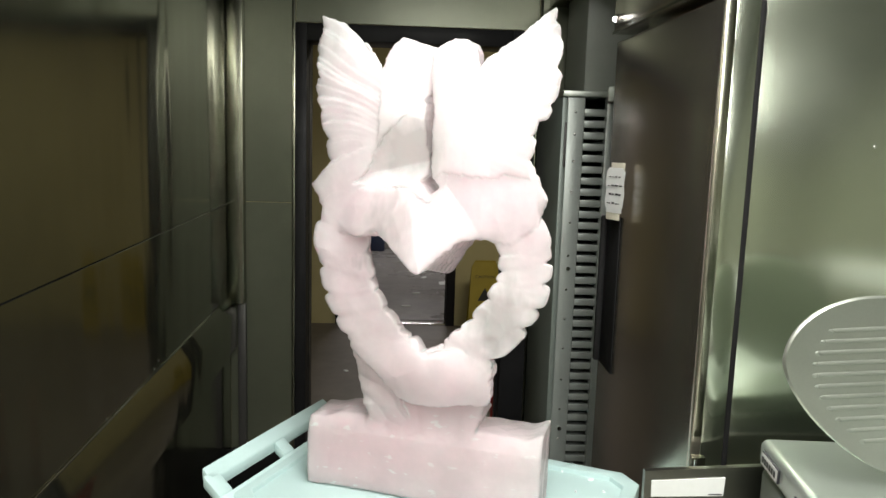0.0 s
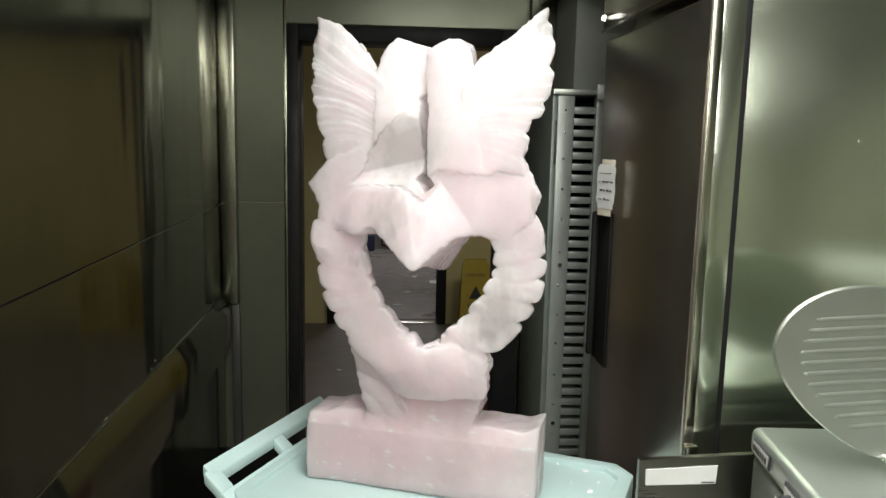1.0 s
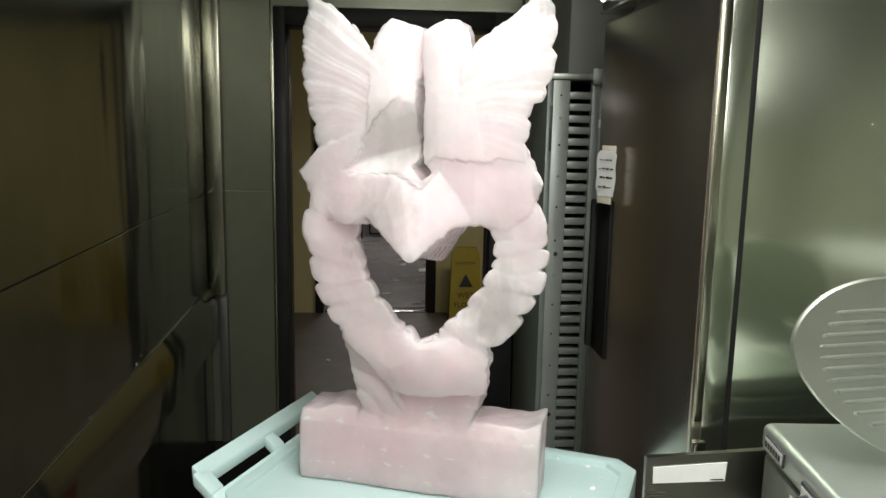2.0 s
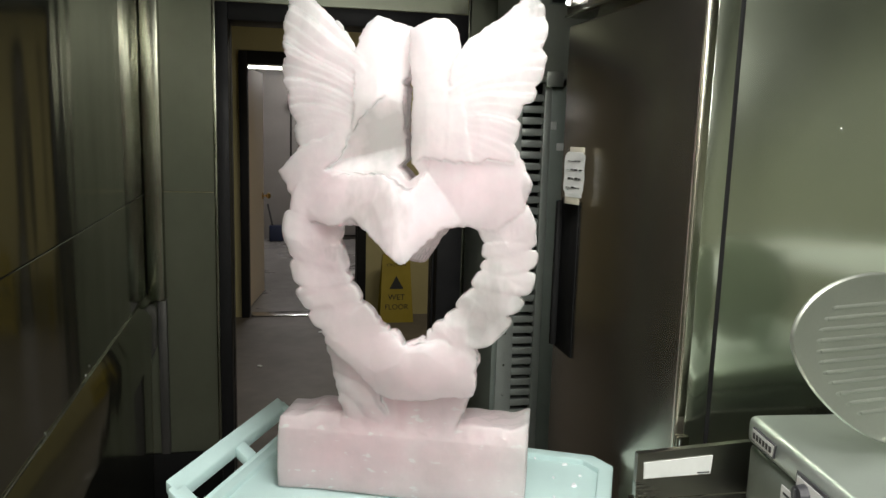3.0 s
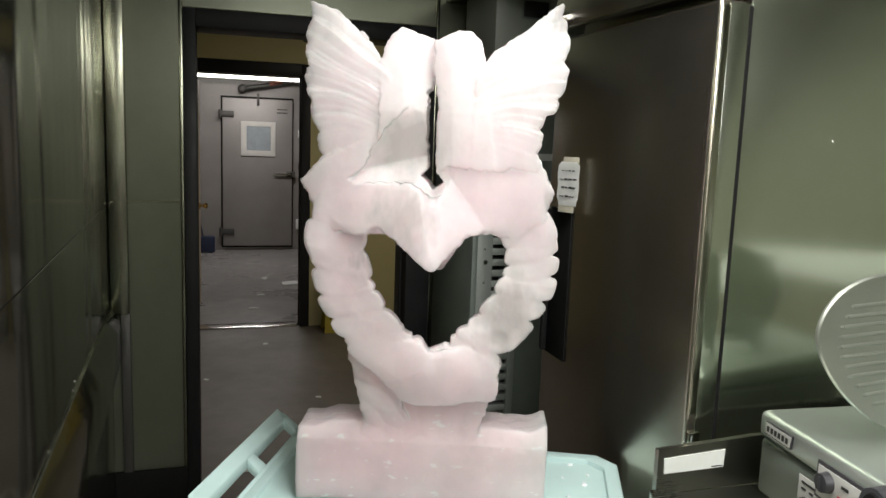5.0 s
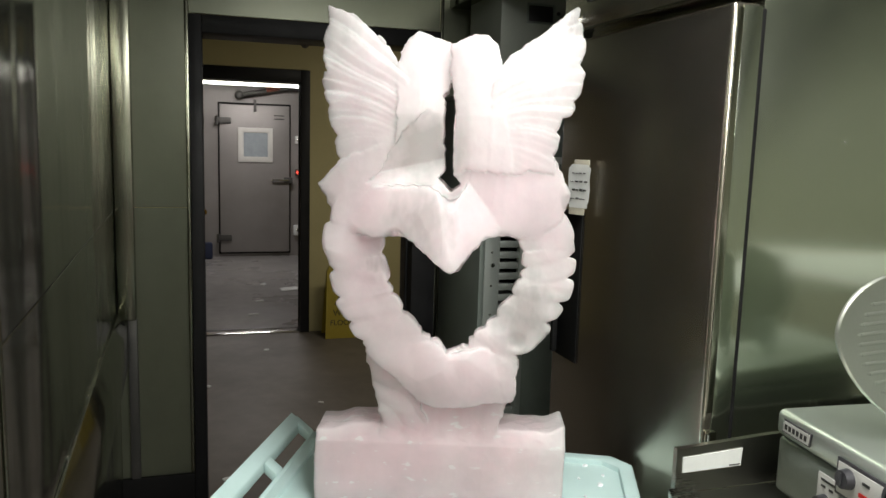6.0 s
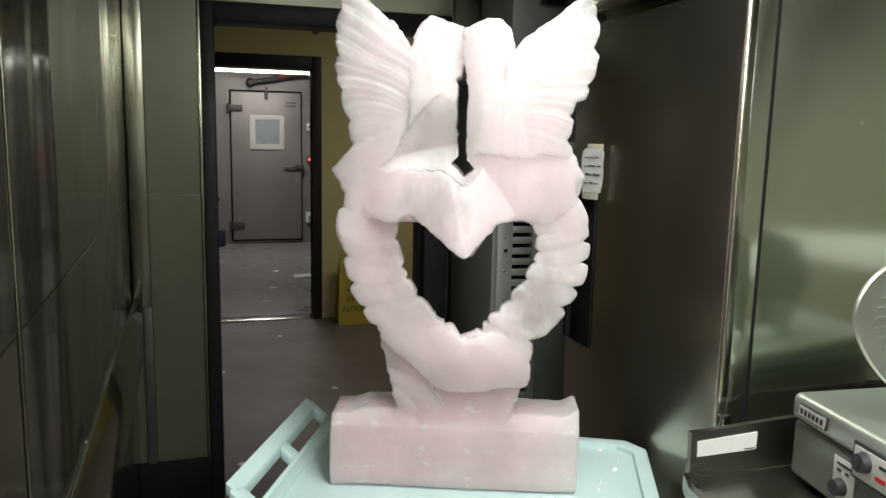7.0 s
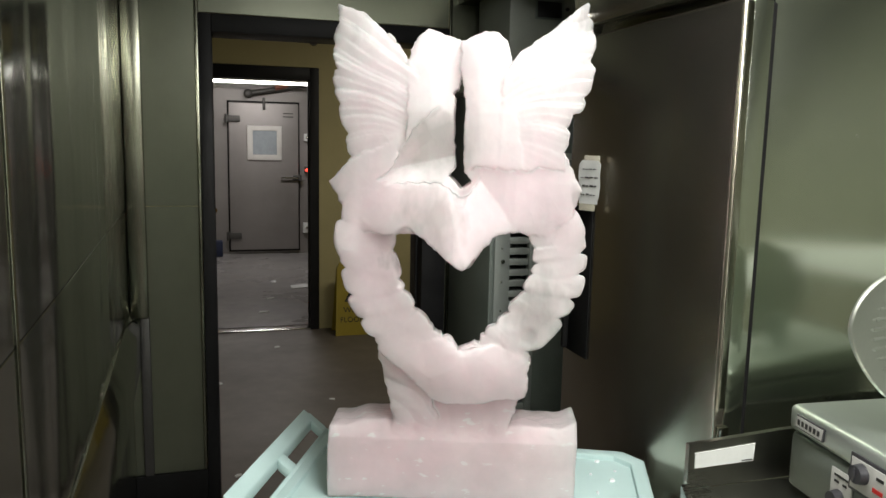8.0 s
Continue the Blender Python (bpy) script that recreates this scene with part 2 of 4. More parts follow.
def tubed(a, b, r, r2=None, n=20):
    return tube(bmesh.new(), a, b, r, r2, n)


def ball(bm, c, r, sx=1, sy=1, sz=1):
    bmesh.ops.create_uvsphere(bm, u_segments=16, v_segments=10, radius=r, matrix=Matrix.Translation(c) @ Matrix.Diagonal((sx, sy, sz, 1)))
    return bm


def prism(pts, y0, y1, axes="xz"):
    """A flat outline in two axes, given depth along the third."""
    bm = bmesh.new()
    def at(p, d):
        return {"xz": (p[0], d, p[1]), "xy": (p[0], p[1], d), "yz": (d, p[0], p[1])}[axes]
    a = [bm.verts.new(at(p, y0)) for p in pts]
    b = [bm.verts.new(at(p, y1)) for p in pts]
    bm.faces.new(a)
    bm.faces.new(b[::-1])
    k = len(pts)
    for i in range(k):
        bm.faces.new((a[i], b[i], b[(i + 1) % k], a[(i + 1) % k]))
    bmesh.ops.recalc_face_normals(bm, faces=bm.faces)
    return bm


def finish(bm, name, mat, smooth=True):
    me = bpy.data.meshes.new(name)
    bm.to_mesh(me)
    bm.free()
    me.materials.append(mat)
    if smooth:
        me.shade_smooth()
        me.set_sharp_from_angle(angle=radians(35))
    return me


def part(name, bm, mat, parent, label=""):
    ob = new(name, finish(bm, name, mat))
    ob.parent = parent
    return tagged(ob, label)


def thing(name, label, category, place=(0, 0, 0), rz=0.0, group="", kind=""):
    ob = new(name)
    ob.empty_display_size = 0.1
    ob.matrix_world = pose(*place, 0, 0, rz)
    return tagged(ob, label, category, group, kind)


def structure(name, bm, mat, label):
    return tagged(new(name, finish(bm, name, mat)), label, name.split("_")[0], "", "structure")


# ---- setting: kitchen bay ----
H = 2.5
bm = boxed(-1.6, 3.6, -5.4, 3.40, -0.1, 0.0)
structure("floor", bm, FLOOR, "worn dark brown concrete kitchen floor")
structure("floor_2", boxed(-1.6, 3.6, 3.405, 7.95, -0.1, 0.0), FLOOR_WET, "wet grey concrete floor of the store room")
structure("ceiling", boxed(-0.12, 2.42, -5.42, 0.0, H, H + 0.1), CEILING, "dull grey ceiling of the kitchen bay")
structure("ceiling_2", boxed(-1.6, 3.6, 0.16, 3.37, 2.7, 2.8), CEILING, "plain ceiling of the corridor")
structure("ceiling_3", boxed(-1.6, 3.6, 3.50, 7.9, 2.40, 2.56), CEILING, "low ceiling of the store room")
WALL_TURN = pose(0, 0, 0, 0, 0, 1.7)
ww = structure("wall_west", boxed(-0.12, -0.003, -5.4, 0.0, 0, H), BLACK_RUBBER, "dented brushed stainless steel wall sheeting")
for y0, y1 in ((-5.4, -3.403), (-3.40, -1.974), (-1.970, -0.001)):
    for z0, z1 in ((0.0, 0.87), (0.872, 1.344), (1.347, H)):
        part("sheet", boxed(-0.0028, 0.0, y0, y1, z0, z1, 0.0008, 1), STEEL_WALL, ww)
part("seam_strip", boxed(0.0003, 0.0025, -1.980, -1.964, 0.0, H, 0.001), STEEL_TRIM, ww)
for y, z in ((-1.02, 0.990), (-1.06, 0.978), (-1.43, 0.975)):
    part("screw", ball(bmesh.new(), (0.001, y, z), 0.004, 0.5), POLISHED, ww)
ww.matrix_world = WALL_TURN
structure("wall_east", boxed(2.3, 2.42, -5.4, 0.0, 0, H), PLAIN_WALL, "plain grey-green painted wall")
# added out of view to keep lamp light off the wall above the refrigerator
structure("wall_bulkhead", boxed(1.275, 2.3, -1.79, 0.0, 2.165, H), STEEL_WALL, "unseen steel clad block added over the refrigerator to stop light")
structure("wall_south", boxed(-0.12, 2.42, -5.52, -5.4, 0, H), PLAIN_WALL, "plain grey painted wall")

# back wall of the bay with the doorway
bm = bmesh.new()
box(bm, -0.12, 0.268, 0.004, 0.15, 0, 2.8)
box(bm, 1.237, 2.42, 0.004, 0.15, 0, 2.8)
box(bm, 0.268, 1.237, 0.004, 0.15, 2.07, 2.8)
wn = structure("wall_north", bm, CREAM_WALL, "stainless steel clad wall round the doorway")
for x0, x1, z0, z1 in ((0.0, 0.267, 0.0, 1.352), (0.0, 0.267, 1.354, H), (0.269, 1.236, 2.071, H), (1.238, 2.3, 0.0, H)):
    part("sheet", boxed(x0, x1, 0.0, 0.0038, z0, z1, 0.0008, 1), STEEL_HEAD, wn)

# corridor and store room shell
structure("wall_corridor_west", boxed(-1.72, -1.6, 0.15, 7.95, 0, 2.8), CREAM_WALL, "cream painted corridor wall")
structure("wall_corridor_east", boxed(3.6, 3.72, 0.15, 7.95, 0, 2.8), CREAM_WALL, "cream painted corridor wall")
bm = bmesh.new()
box(bm, -1.6, 0.13, 3.37, 3.50, 0, 2.8)
box(bm, 1.165, 3.6, 3.37, 3.50, 0, 2.8)
box(bm, 0.13, 1.165, 3.37, 3.50, 2.185, 2.8)
structure("wall_inner", bm, CREAM_WALL, "cream yellow painted wall with a second doorway")
structure("wall_store", boxed(-1.6, 3.6, 7.80, 7.95, 0, 2.40), GREY_METAL, "grey metal panel wall of the walk-in cooler")


def door_frame(name, x0, x1, top, face, head, y0, y1, mat, label, right=None):
    """Two jambs and a head round an opening."""
    f = thing(name, label, "door frame", (0, 0, 0), kind="structure")
    left, face = face - 0.010, right or face
    part("jamb", boxed(x0, x0 + left, y0, y1, 0, top, 0.003), mat, f)
    part("jamb", boxed(x1 - face, x1, y0, y1, 0, top, 0.003), mat, f)
    part("head", boxed(x0 + left, x1 - face, y0, y1, top - head, top, 0.003), mat, f)
    part("stop", boxed(x0 + left, x0 + left + 0.003, y0 + 0.07, y0 + 0.11, 0, top - head, 0.002), mat, f)
    part("stop", boxed(x1 - face - 0.008, x1 - face, y0 + 0.07, y0 + 0.11, 0, top - head, 0.002), mat, f)
    return f


door_frame("door_1", 0.2685, 1.235, 2.066, 0.056, 0.066, -0.025, 0.17, BLACK_PAINT, "black painted steel frame of an open doorway", 0.102)
door_frame("door_2", 0.132, 1.163, 2.18, 0.075, 0.10, 3.345, 3.52, BLACK_PAINT, "black painted steel frame of the inner doorway")
structure("trim_1", boxed(0.254, 0.268, -0.012, -0.001, 0.30, H, 0.002), STEEL_TRIM, "narrow bright steel trim strip by the door")
structure("trim_2", boxed(1.237, 1.249, -0.012, -0.001, 0.30, H, 0.002), STEEL_TRIM, "narrow bright steel trim strip by the door")
structure("trim_3", boxed(0.003, 0.068, -0.05, -0.001, 0.935, H, 0.004), STEEL_TRIM, "bright steel corner post in the wall corner")
structure("trim_4", boxed(0.208, 1.163, 3.36, 3.50, 0.0, 0.012, 0.003), POLISHED, "bright metal threshold strip in the inner doorway")
structure("baseboard_1", boxed(0.0, 0.268, -0.02, -0.001, 0, 0.30, 0.004), BLACK_RUBBER, "black rubber kick board along the wall")
structure("baseboard_2", boxed(1.250, 2.3, -0.02, -0.001, 0, 0.30, 0.004), BLACK_RUBBER, "black rubber kick board along the wall")
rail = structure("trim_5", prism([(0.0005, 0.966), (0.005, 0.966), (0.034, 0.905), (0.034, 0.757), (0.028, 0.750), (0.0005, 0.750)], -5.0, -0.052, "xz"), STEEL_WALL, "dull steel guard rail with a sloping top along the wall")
# lamp highlight along the joint, put in as a thin bright strip
part("highlight_bead", boxed(0.0005, 0.004, -5.0, -1.10, 0.9665, 0.970, 0.001), POLISHED, rail)
rail.matrix_world = WALL_TURN
# the corner's dark reflection, put in as a dark strip
structure("trim_7", boxed(0.034, 0.068, -0.024, -0.001, 0.301, 0.934, 0.003), HINGE_METAL, "added dark strip for the dark reflection in the wall corner")


# ---- ice ----
def ice_form():
    """The carving as a distance field on a grid, then a smooth skin round it. u: across, v: up, w: to the front."""
    c = 0.0022
    us, vs, ws = np.arange(-0.03, 0.53, c), np.arange(-0.012, 1.0, c), np.arange(-0.165, 0.11, c)
    U, V = (a.astype(np.float32) for a in np.meshgrid(us, vs, indexing="ij"))
    W = ws.astype(np.float32)[None, None, :]
    field = np.full((len(us), len(vs), len(ws)), 1.0, np.float32)

    def poly(pts):
        """Signed distance to a flat outline."""
        d, s = np.full(U.shape, 9.0, np.float32), np.ones(U.shape, np.float32)
        k = len(pts)
        for i in range(k):
            (ax, ay), (bx, by) = pts[i], pts[i - 1]
            ex, ey, px, py = bx - ax, by - ay, U - ax, V - ay
            h = np.clip((px * ex + py * ey) / (ex * ex + ey * ey), 0, 1)
            d = np.minimum(d, np.hypot(px - h * ex, py - h * ey))
            c1, c2, c3 = V >= ay, V < by, ex * py > ey * px
            s = np.where((c1 & c2 & c3) | (~c1 & ~c2 & ~c3), -s, s)
        # small chips along every edge
        return d * s + 0.0018 * rough(U, V, 170, k) + 0.0016 * rough(V, U, 330, k + 1) + 0.0010 * rough(U, V, 760, k + 2)

    def slab(d2, front, back, r):
        """An outline with a front and a back face, its edges rounded by r; only the part of the grid near it."""
        near = d2 < 0.025
        i, j = np.flatnonzero(near.any(1)), np.flatnonzero(near.any(0))
        win = (slice(i[0], i[-1] + 1), slice(j[0], j[-1] + 1))
        mid, half = (front + back) / 2, (front - back) / 2
        if np.ndim(mid):
            mid, half = mid[win][:, :, None].astype(np.float32), half[win][:, :, None].astype(np.float32)
        p = (d2[win] + r)[:, :, None].astype(np.float32)
        q = np.abs(W - mid) - half + r
        return win, np.sqrt(np.maximum(p, 0) ** 2 + np.maximum(q, 0) ** 2) + np.minimum(np.maximum(p, q), 0) - r

    def join(shape, k=0.004):
        win, d = shape
        old = field[win]
        h = np.clip(0.5 + 0.5 * (old - d) / k, 0, 1)
        field[win] = old * (1 - h) + d * h - k * h * (1 - h)

    def cut(shape, k=0.004):
        win, d = shape
        old = field[win]
        h = np.clip(0.5 - 0.5 * (old + d) / k, 0, 1)
        field[win] = old * (1 - h) - d * h + k * h * (1 - h)

    def rough(x, y, f, ph):
        """Irregular chisel marks, about -1 to 1."""
        return (np.sin(f * x + 2.3 * np.sin(0.61 * f * y + ph)) + np.sin(0.83 * f * y - 1.9 * np.sin(0.47 * f * x + 1.7 * ph)) + 0.6 * np.sin(1.9 * f * (x + 0.7 * y) + ph)) / 2.6

    def scallops(count, seed, squash=1.0):
        """Shallow hollows that meet in sharp ridges, as a chisel or melting leaves them: squared distance to the nearest of many spots."""
        spots = np.random.default_rng(seed).uniform((-0.03, 0.0), (0.53, 1.0), (count, 2))
        d = np.full(U.shape, 9.0, np.float32)
        for x, y in spots:
            d = np.minimum(d, (U - x) ** 2 + squash * (V - y) ** 2)
        return d

    # block that the carving stands on
    top = 0.158 + 0.004 * rough(U, V * 0, 60, 1) - 0.012 * np.clip((0.06 - U) / 0.06, 0, 1) + 0.008 * np.clip((U - 0.46) / 0.03, 0, 1)
    edge = np.maximum(np.maximum(-0.003 - U, U - 0.499) + 0.0015 * rough(V, U, 45, 3), np.maximum(-V, V - top))
    join(slab(edge.astype(np.float32), -0.001 - 0.55 * np.clip(V - 0.128, 0, 1) - 0.08 * np.clip(0.02 - V, 0, 1) + 0.0012 * rough(U, V, 30, 0.4), -0.118, 0.004))

    # foot of the carving, with a wavy side and fine creases that fan from its base
    fan = np.arctan2(U - 0.255, V + 0.02)
    foot = poly([(0.124, 0.13), (0.355, 0.13), (0.378, 0.20), (0.398, 0.25), (0.406, 0.31), (0.33, 0.33), (0.262, 0.30), (0.18, 0.33), (0.096, 0.32), (0.106, 0.27), (0.118, 0.22)])
    foot = foot + 0.008 * np.abs(np.sin(62 * V + 0.7)) * np.clip(np.abs(U - 0.26) * 9 - 0.6, 0, 1)
    join(slab(foot, -0.012 + 0.0016 * np.abs(np.sin(15 * fan + 6 * V)) + 0.10 * np.clip(0.17 - V, 0, 0.05), -0.105, 0.006), 0.006)
    # leaf that wraps the foot
    leaf = poly([(0.092, 0.318), (0.106, 0.262), (0.114, 0.225), (0.128, 0.17), (0.132, 0.135), (0.195, 0.130), (0.226, 0.165), (0.205, 0.225), (0.165, 0.275), (0.125, 0.305)])
    rib = np.abs(np.sin(62 * (V + 0.8 * U) + 0.8 * np.sin(30 * (U - V))))
    join(slab(leaf + 0.004 * np.abs(np.sin(70 * (V + 0.2 * U))), -0.001 + 0.0045 * rib - 0.30 * np.clip(0.195 - V, 0, 1) - 0.15 * np.clip(0.14 - U, 0, 1), -0.09, 0.002), 0.0015)

    # the ring: two flat arms whose edges step in and out like overlapping petals
    def arm(points, count, wide0, wide1, front, slope, phase, notch, turn):
        p = [np.array(q, np.float32) for q in points]
        size = [float(np.hypot(*(p[i + 1] - p[i]))) for i in range(len(p) - 1)]
        best, along, side, run = np.full(U.shape, 9.0, np.float32), np.zeros_like(U), np.zeros_like(U), 0.0
        for i, n in enumerate(size):
            d = (p[i + 1] - p[i]) / n
            x, y = U - p[i][0], V - p[i][1]
            t = np.clip(x * d[0] + y * d[1], 0, n)
            r = np.hypot(x - t * d[0], y - t * d[1])
            near = r < best
            best, along, side, run = np.where(near, r, best), np.where(near, run + t, along), np.where(near, x * d[1] - y * d[0], side), run + n
        f = along / run
        # petals slant across the arm
        lean = f * count + phase + 0.45 * turn * side / wide0 + 0.32 * np.sin(11 * f + 5 * phase)
        cell = lean % 1.0
        wide = wide0 + (wide1 - wide0) * f - notch * (2 * np.abs(cell - 0.5)) ** 4 * np.where(side * turn > 0, 1.0, 0.6) + 0.0012 * rough(U, V, 120, count)
        step = (0.0007 + 0.0006 * np.sin(np.floor(lean) * 2.4)) * np.minimum(1, 3.2 * (0.5 - np.abs(cell - 0.5))) + 0.0020 * (cell - 0.5) * np.minimum(1, 6 * (0.5 - np.abs(cell - 0.5)))
        join(slab((best - wide).astype(np.float32), front + slope * f * (1 - 0.75 * np.clip((f - 0.72) / 0.28, 0, 1)) + step - 0.06 * np.maximum(best - wide * 0.6, 0), -0.104, 0.002), 0.001)

    arm([(0.070, 0.575), (0.075, 0.50), (0.094, 0.425), (0.132, 0.362), (0.188, 0.312), (0.265, 0.268)], 7, 0.058, 0.055, -0.002, 0.030, 0.3, 0.014, 1)
    arm([(0.428, 0.590), (0.452, 0.53), (0.446, 0.46), (0.414, 0.398), (0.362, 0.342), (0.31, 0.300), (0.255, 0.268)], 8, 0.054, 0.050, -0.014, 0.044, 0.55, 0.018, -1)
    # front belly of the ring, overhanging the foot
    join(slab(poly([(0.125, 0.305), (0.165, 0.262), (0.205, 0.222), (0.235, 0.211), (0.285, 0.211), (0.335, 0.222), (0.392, 0.226), (0.398, 0.30), (0.33, 0.335), (0.30, 0.330), (0.268, 0.318), (0.215, 0.345), (0.17, 0.33)]) + 0.0015 * rough(U, V, 90, 2), 0.030 - 2.6 * (V - 0.285) ** 2 - 1.0 * (U - 0.262) ** 2 + 0.002 * np.abs(np.sin(38 * (U - 0.262) + 9 * V)), -0.10, 0.0015), 0.004)

    # breast with its two points at the sides and the dip into the heart
    breast = poly([(-0.004, 0.645), (0.015, 0.663), (0.043, 0.69), (0.12, 0.725), (0.235, 0.725), (0.26, 0.695), (0.455, 0.70), (0.470, 0.672), (0.487, 0.636), (0.470, 0.585), (0.42, 0.545), (0.366, 0.553), (0.322, 0.553), (0.29, 0.520), (0.268, 0.490), (0.252, 0.490), (0.228, 0.522), (0.18, 0.549), (0.10, 0.545), (0.04, 0.55), (0.024, 0.598)])
    join(slab(breast + 0.0012 * rough(U, V, 110, 1), -0.002 - 0.12 * np.clip(0.60 - V, 0, 0.06) * np.clip((0.14 - U) * 20, 0, 1) - 0.12 * np.clip(0.05 - U, 0, 1) - 0.006 * np.clip((U - 0.27) / 0.08, 0, 1), -0.105, 0.004), 0.003)
    # raised arch over the heart, its upper edge a ridge
    arch = poly([(0.048, 0.555), (0.062, 0.600), (0.105, 0.638), (0.165, 0.650), (0.215, 0.647), (0.243, 0.628), (0.258, 0.607), (0.272, 0.628), (0.290, 0.652), (0.318, 0.612), (0.352, 0.560), (0.322, 0.553), (0.268, 0.492), (0.252, 0.492), (0.18, 0.549), (0.10, 0.547)])
    # its front leans out towards the tip and falls off to both sides
    crease = -(0.83 * (U - 0.290) + 0.56 * (V - 0.652))
    peak = 0.050 + 0.26 * np.clip(0.635 - V, 0, 0.16) - 0.36 * np.clip(0.245 - U, 0, 1) + 0.0008 * rough(U, V, 60, 0.7)
    peak = np.minimum(np.minimum(peak, 0.001 + 0.8 * crease), -0.006 + 0.55 * (U - 0.052))
    join(slab(arch, peak, -0.10, 0.001), 0.004)
    # flat pinkish plane under the second wing, cut off by a straight ledge
    join(slab(poly([(0.292, 0.652), (0.300, 0.700), (0.455, 0.700), (0.468, 0.668), (0.480, 0.636), (0.452, 0.585), (0.40, 0.555), (0.356, 0.556), (0.325, 0.605)]), 0.001 - 0.06 * np.clip(0.68 - V, 0, 0.12) - 0.30 * np.clip(U - 0.36, 0, 1) - 0.5 * np.clip(U - 0.44, 0, 1), -0.115, 0.0015), 0.008)

    # wings: fans of fine feathers cut from a pivot at the shoulder
    def wing(pts, pivot, lean, count, phase, front, lobes):
        dx, dy = (U - pivot[0]) * lean, V - pivot[1]
        ang, dist = np.arctan2(dy, dx), np.hypot(dx, dy)
        bend = ang + 1.6 * dist + 0.05 * rough(U, V, 22, count)
        far = np.clip((dist - 0.07) / 0.09, 0, 1)
        saw = (bend * count + phase) % 1.0
        fine = (bend * count * 2.7 + phase * 3) % 1.0
        edge = np.abs(np.sin((ang * lobes + phase) * math.pi))
        d2 = poly(pts) + 0.009 * (1 - edge) ** 2 * far
        join(slab(d2.astype(np.float32), front + (0.0042 * saw + 0.0022 * fine) * far * np.clip((V - 0.70) * 9, 0.25, 1) - 0.09 * np.clip(dist - 0.08, 0, 1), -0.10, 0.003), 0.002)

    wing([(0.006, 0.986), (0.018, 0.986), (0.040, 0.978), (0.070, 0.967), (0.112, 0.936), (0.134, 0.905), (0.146, 0.885), (0.150, 0.872), (0.168, 0.855), (0.172, 0.70), (0.13, 0.66), (0.034, 0.672), (0.028, 0.735), (0.010, 0.79), (0.002, 0.83), (0.000, 0.90)], (0.235, 0.70), -1, 4.2, 0.15, 0.000, 4.6)
    wing([(0.357, 0.898), (0.376, 0.906), (0.42, 0.938), (0.482, 0.991), (0.492, 0.987), (0.502, 0.90), (0.497, 0.82), (0.482, 0.788), (0.463, 0.780), (0.452, 0.674), (0.325, 0.674), (0.328, 0.85), (0.345, 0.885)], (0.255, 0.735), 1, 3.8, 0.55, 0.006, 4.4)
    # two upright heads with rounded tops
    join(slab(poly([(0.148, 0.70), (0.150, 0.895), (0.160, 0.922), (0.186, 0.939), (0.206, 0.932), (0.246, 0.921), (0.252, 0.85), (0.245, 0.822), (0.238, 0.80), (0.239, 0.655), (0.13, 0.655)]), 0.010 - 0.50 * np.clip(U - 0.195, 0, 1) - 0.22 * np.clip(V - 0.78, 0, 1), -0.105, 0.0010), 0.004)
    join(slab(poly([(0.256, 0.668), (0.257, 0.80), (0.249, 0.86), (0.248, 0.915), (0.272, 0.924), (0.296, 0.933), (0.318, 0.932), (0.337, 0.917), (0.346, 0.885), (0.350, 0.80), (0.372, 0.675), (0.282, 0.680), (0.264, 0.668)]), 0.007 - 0.24 * np.clip(0.285 - U - 0.05 * (V - 0.8), 0, 1) - 0.05 * np.clip(U - 0.33, 0, 1) - 0.17 * np.clip(V - 0.78, 0, 1), -0.105, 0.0010), 0.004)
    # slit between the two heads
    cut(slab(poly([(0.249, 0.850), (0.244, 0.828), (0.234, 0.818), (0.241, 0.805), (0.240, 0.70), (0.243, 0.672), (0.230, 0.660), (0.256, 0.634), (0.275, 0.652), (0.262, 0.668), (0.257, 0.70), (0.260, 0.81)]) + 0.0012 * rough(V, U, 160, 1), 0.1, -0.2, 0.0005), 0.002)

    # lower half of the heart-shaped opening
    heart = poly([(0.140, 0.535), (0.150, 0.476), (0.168, 0.418), (0.196, 0.383), (0.227, 0.347), (0.254, 0.322), (0.276, 0.322), (0.294, 0.337), (0.311, 0.365), (0.333, 0.380), (0.361, 0.436), (0.382, 0.460), (0.388, 0.52), (0.26, 0.470)])
    turn = np.arctan2(U - 0.262, 0.45 - V)
    heart = heart + 0.0016 * rough(U, V, 95, 1.3) + (0.009 * np.abs(np.sin(8.6 * turn + 0.5 * np.sin(3.1 * turn + 0.8))) - 0.004) * np.clip((0.53 - V) * 30, 0, 1)
    cut(slab(heart, 0.2, -0.2, 0.0005), 0.002)
    # the opening widens towards the back
    for k in range(1, 8):
        cut(slab(heart - 0.0045 * k, -0.012 * k, -0.2, 0.0005), 0.006)
    # the arch keeps its full depth
    for k in range(7):
        dip = 0.005 * k
        join(slab(poly([(0.10, 0.560), (0.175, 0.552 - dip * 0.4), (0.205, 0.537 - dip * 0.6), (0.250, 0.494 - dip), (0.268, 0.494 - dip), (0.322, 0.550 - dip * 0.3), (0.37, 0.562), (0.37, 0.62), (0.10, 0.62)]) + 0.0015 * rough(V, U, 120, 2), np.minimum(0.035 - 0.022 * k, peak - 0.004), -0.122, 0.002), 0.006)
    # scooped facets
    def scoop(u, v, w, ru, rv, rw):
        flat = ((U - u) / ru) ** 2 + ((V - v) / rv) ** 2
        i, j = np.flatnonzero((flat < 1.6).any(1)), np.flatnonzero((flat < 1.6).any(0))
        win = (slice(i[0], i[-1] + 1), slice(j[0], j[-1] + 1))
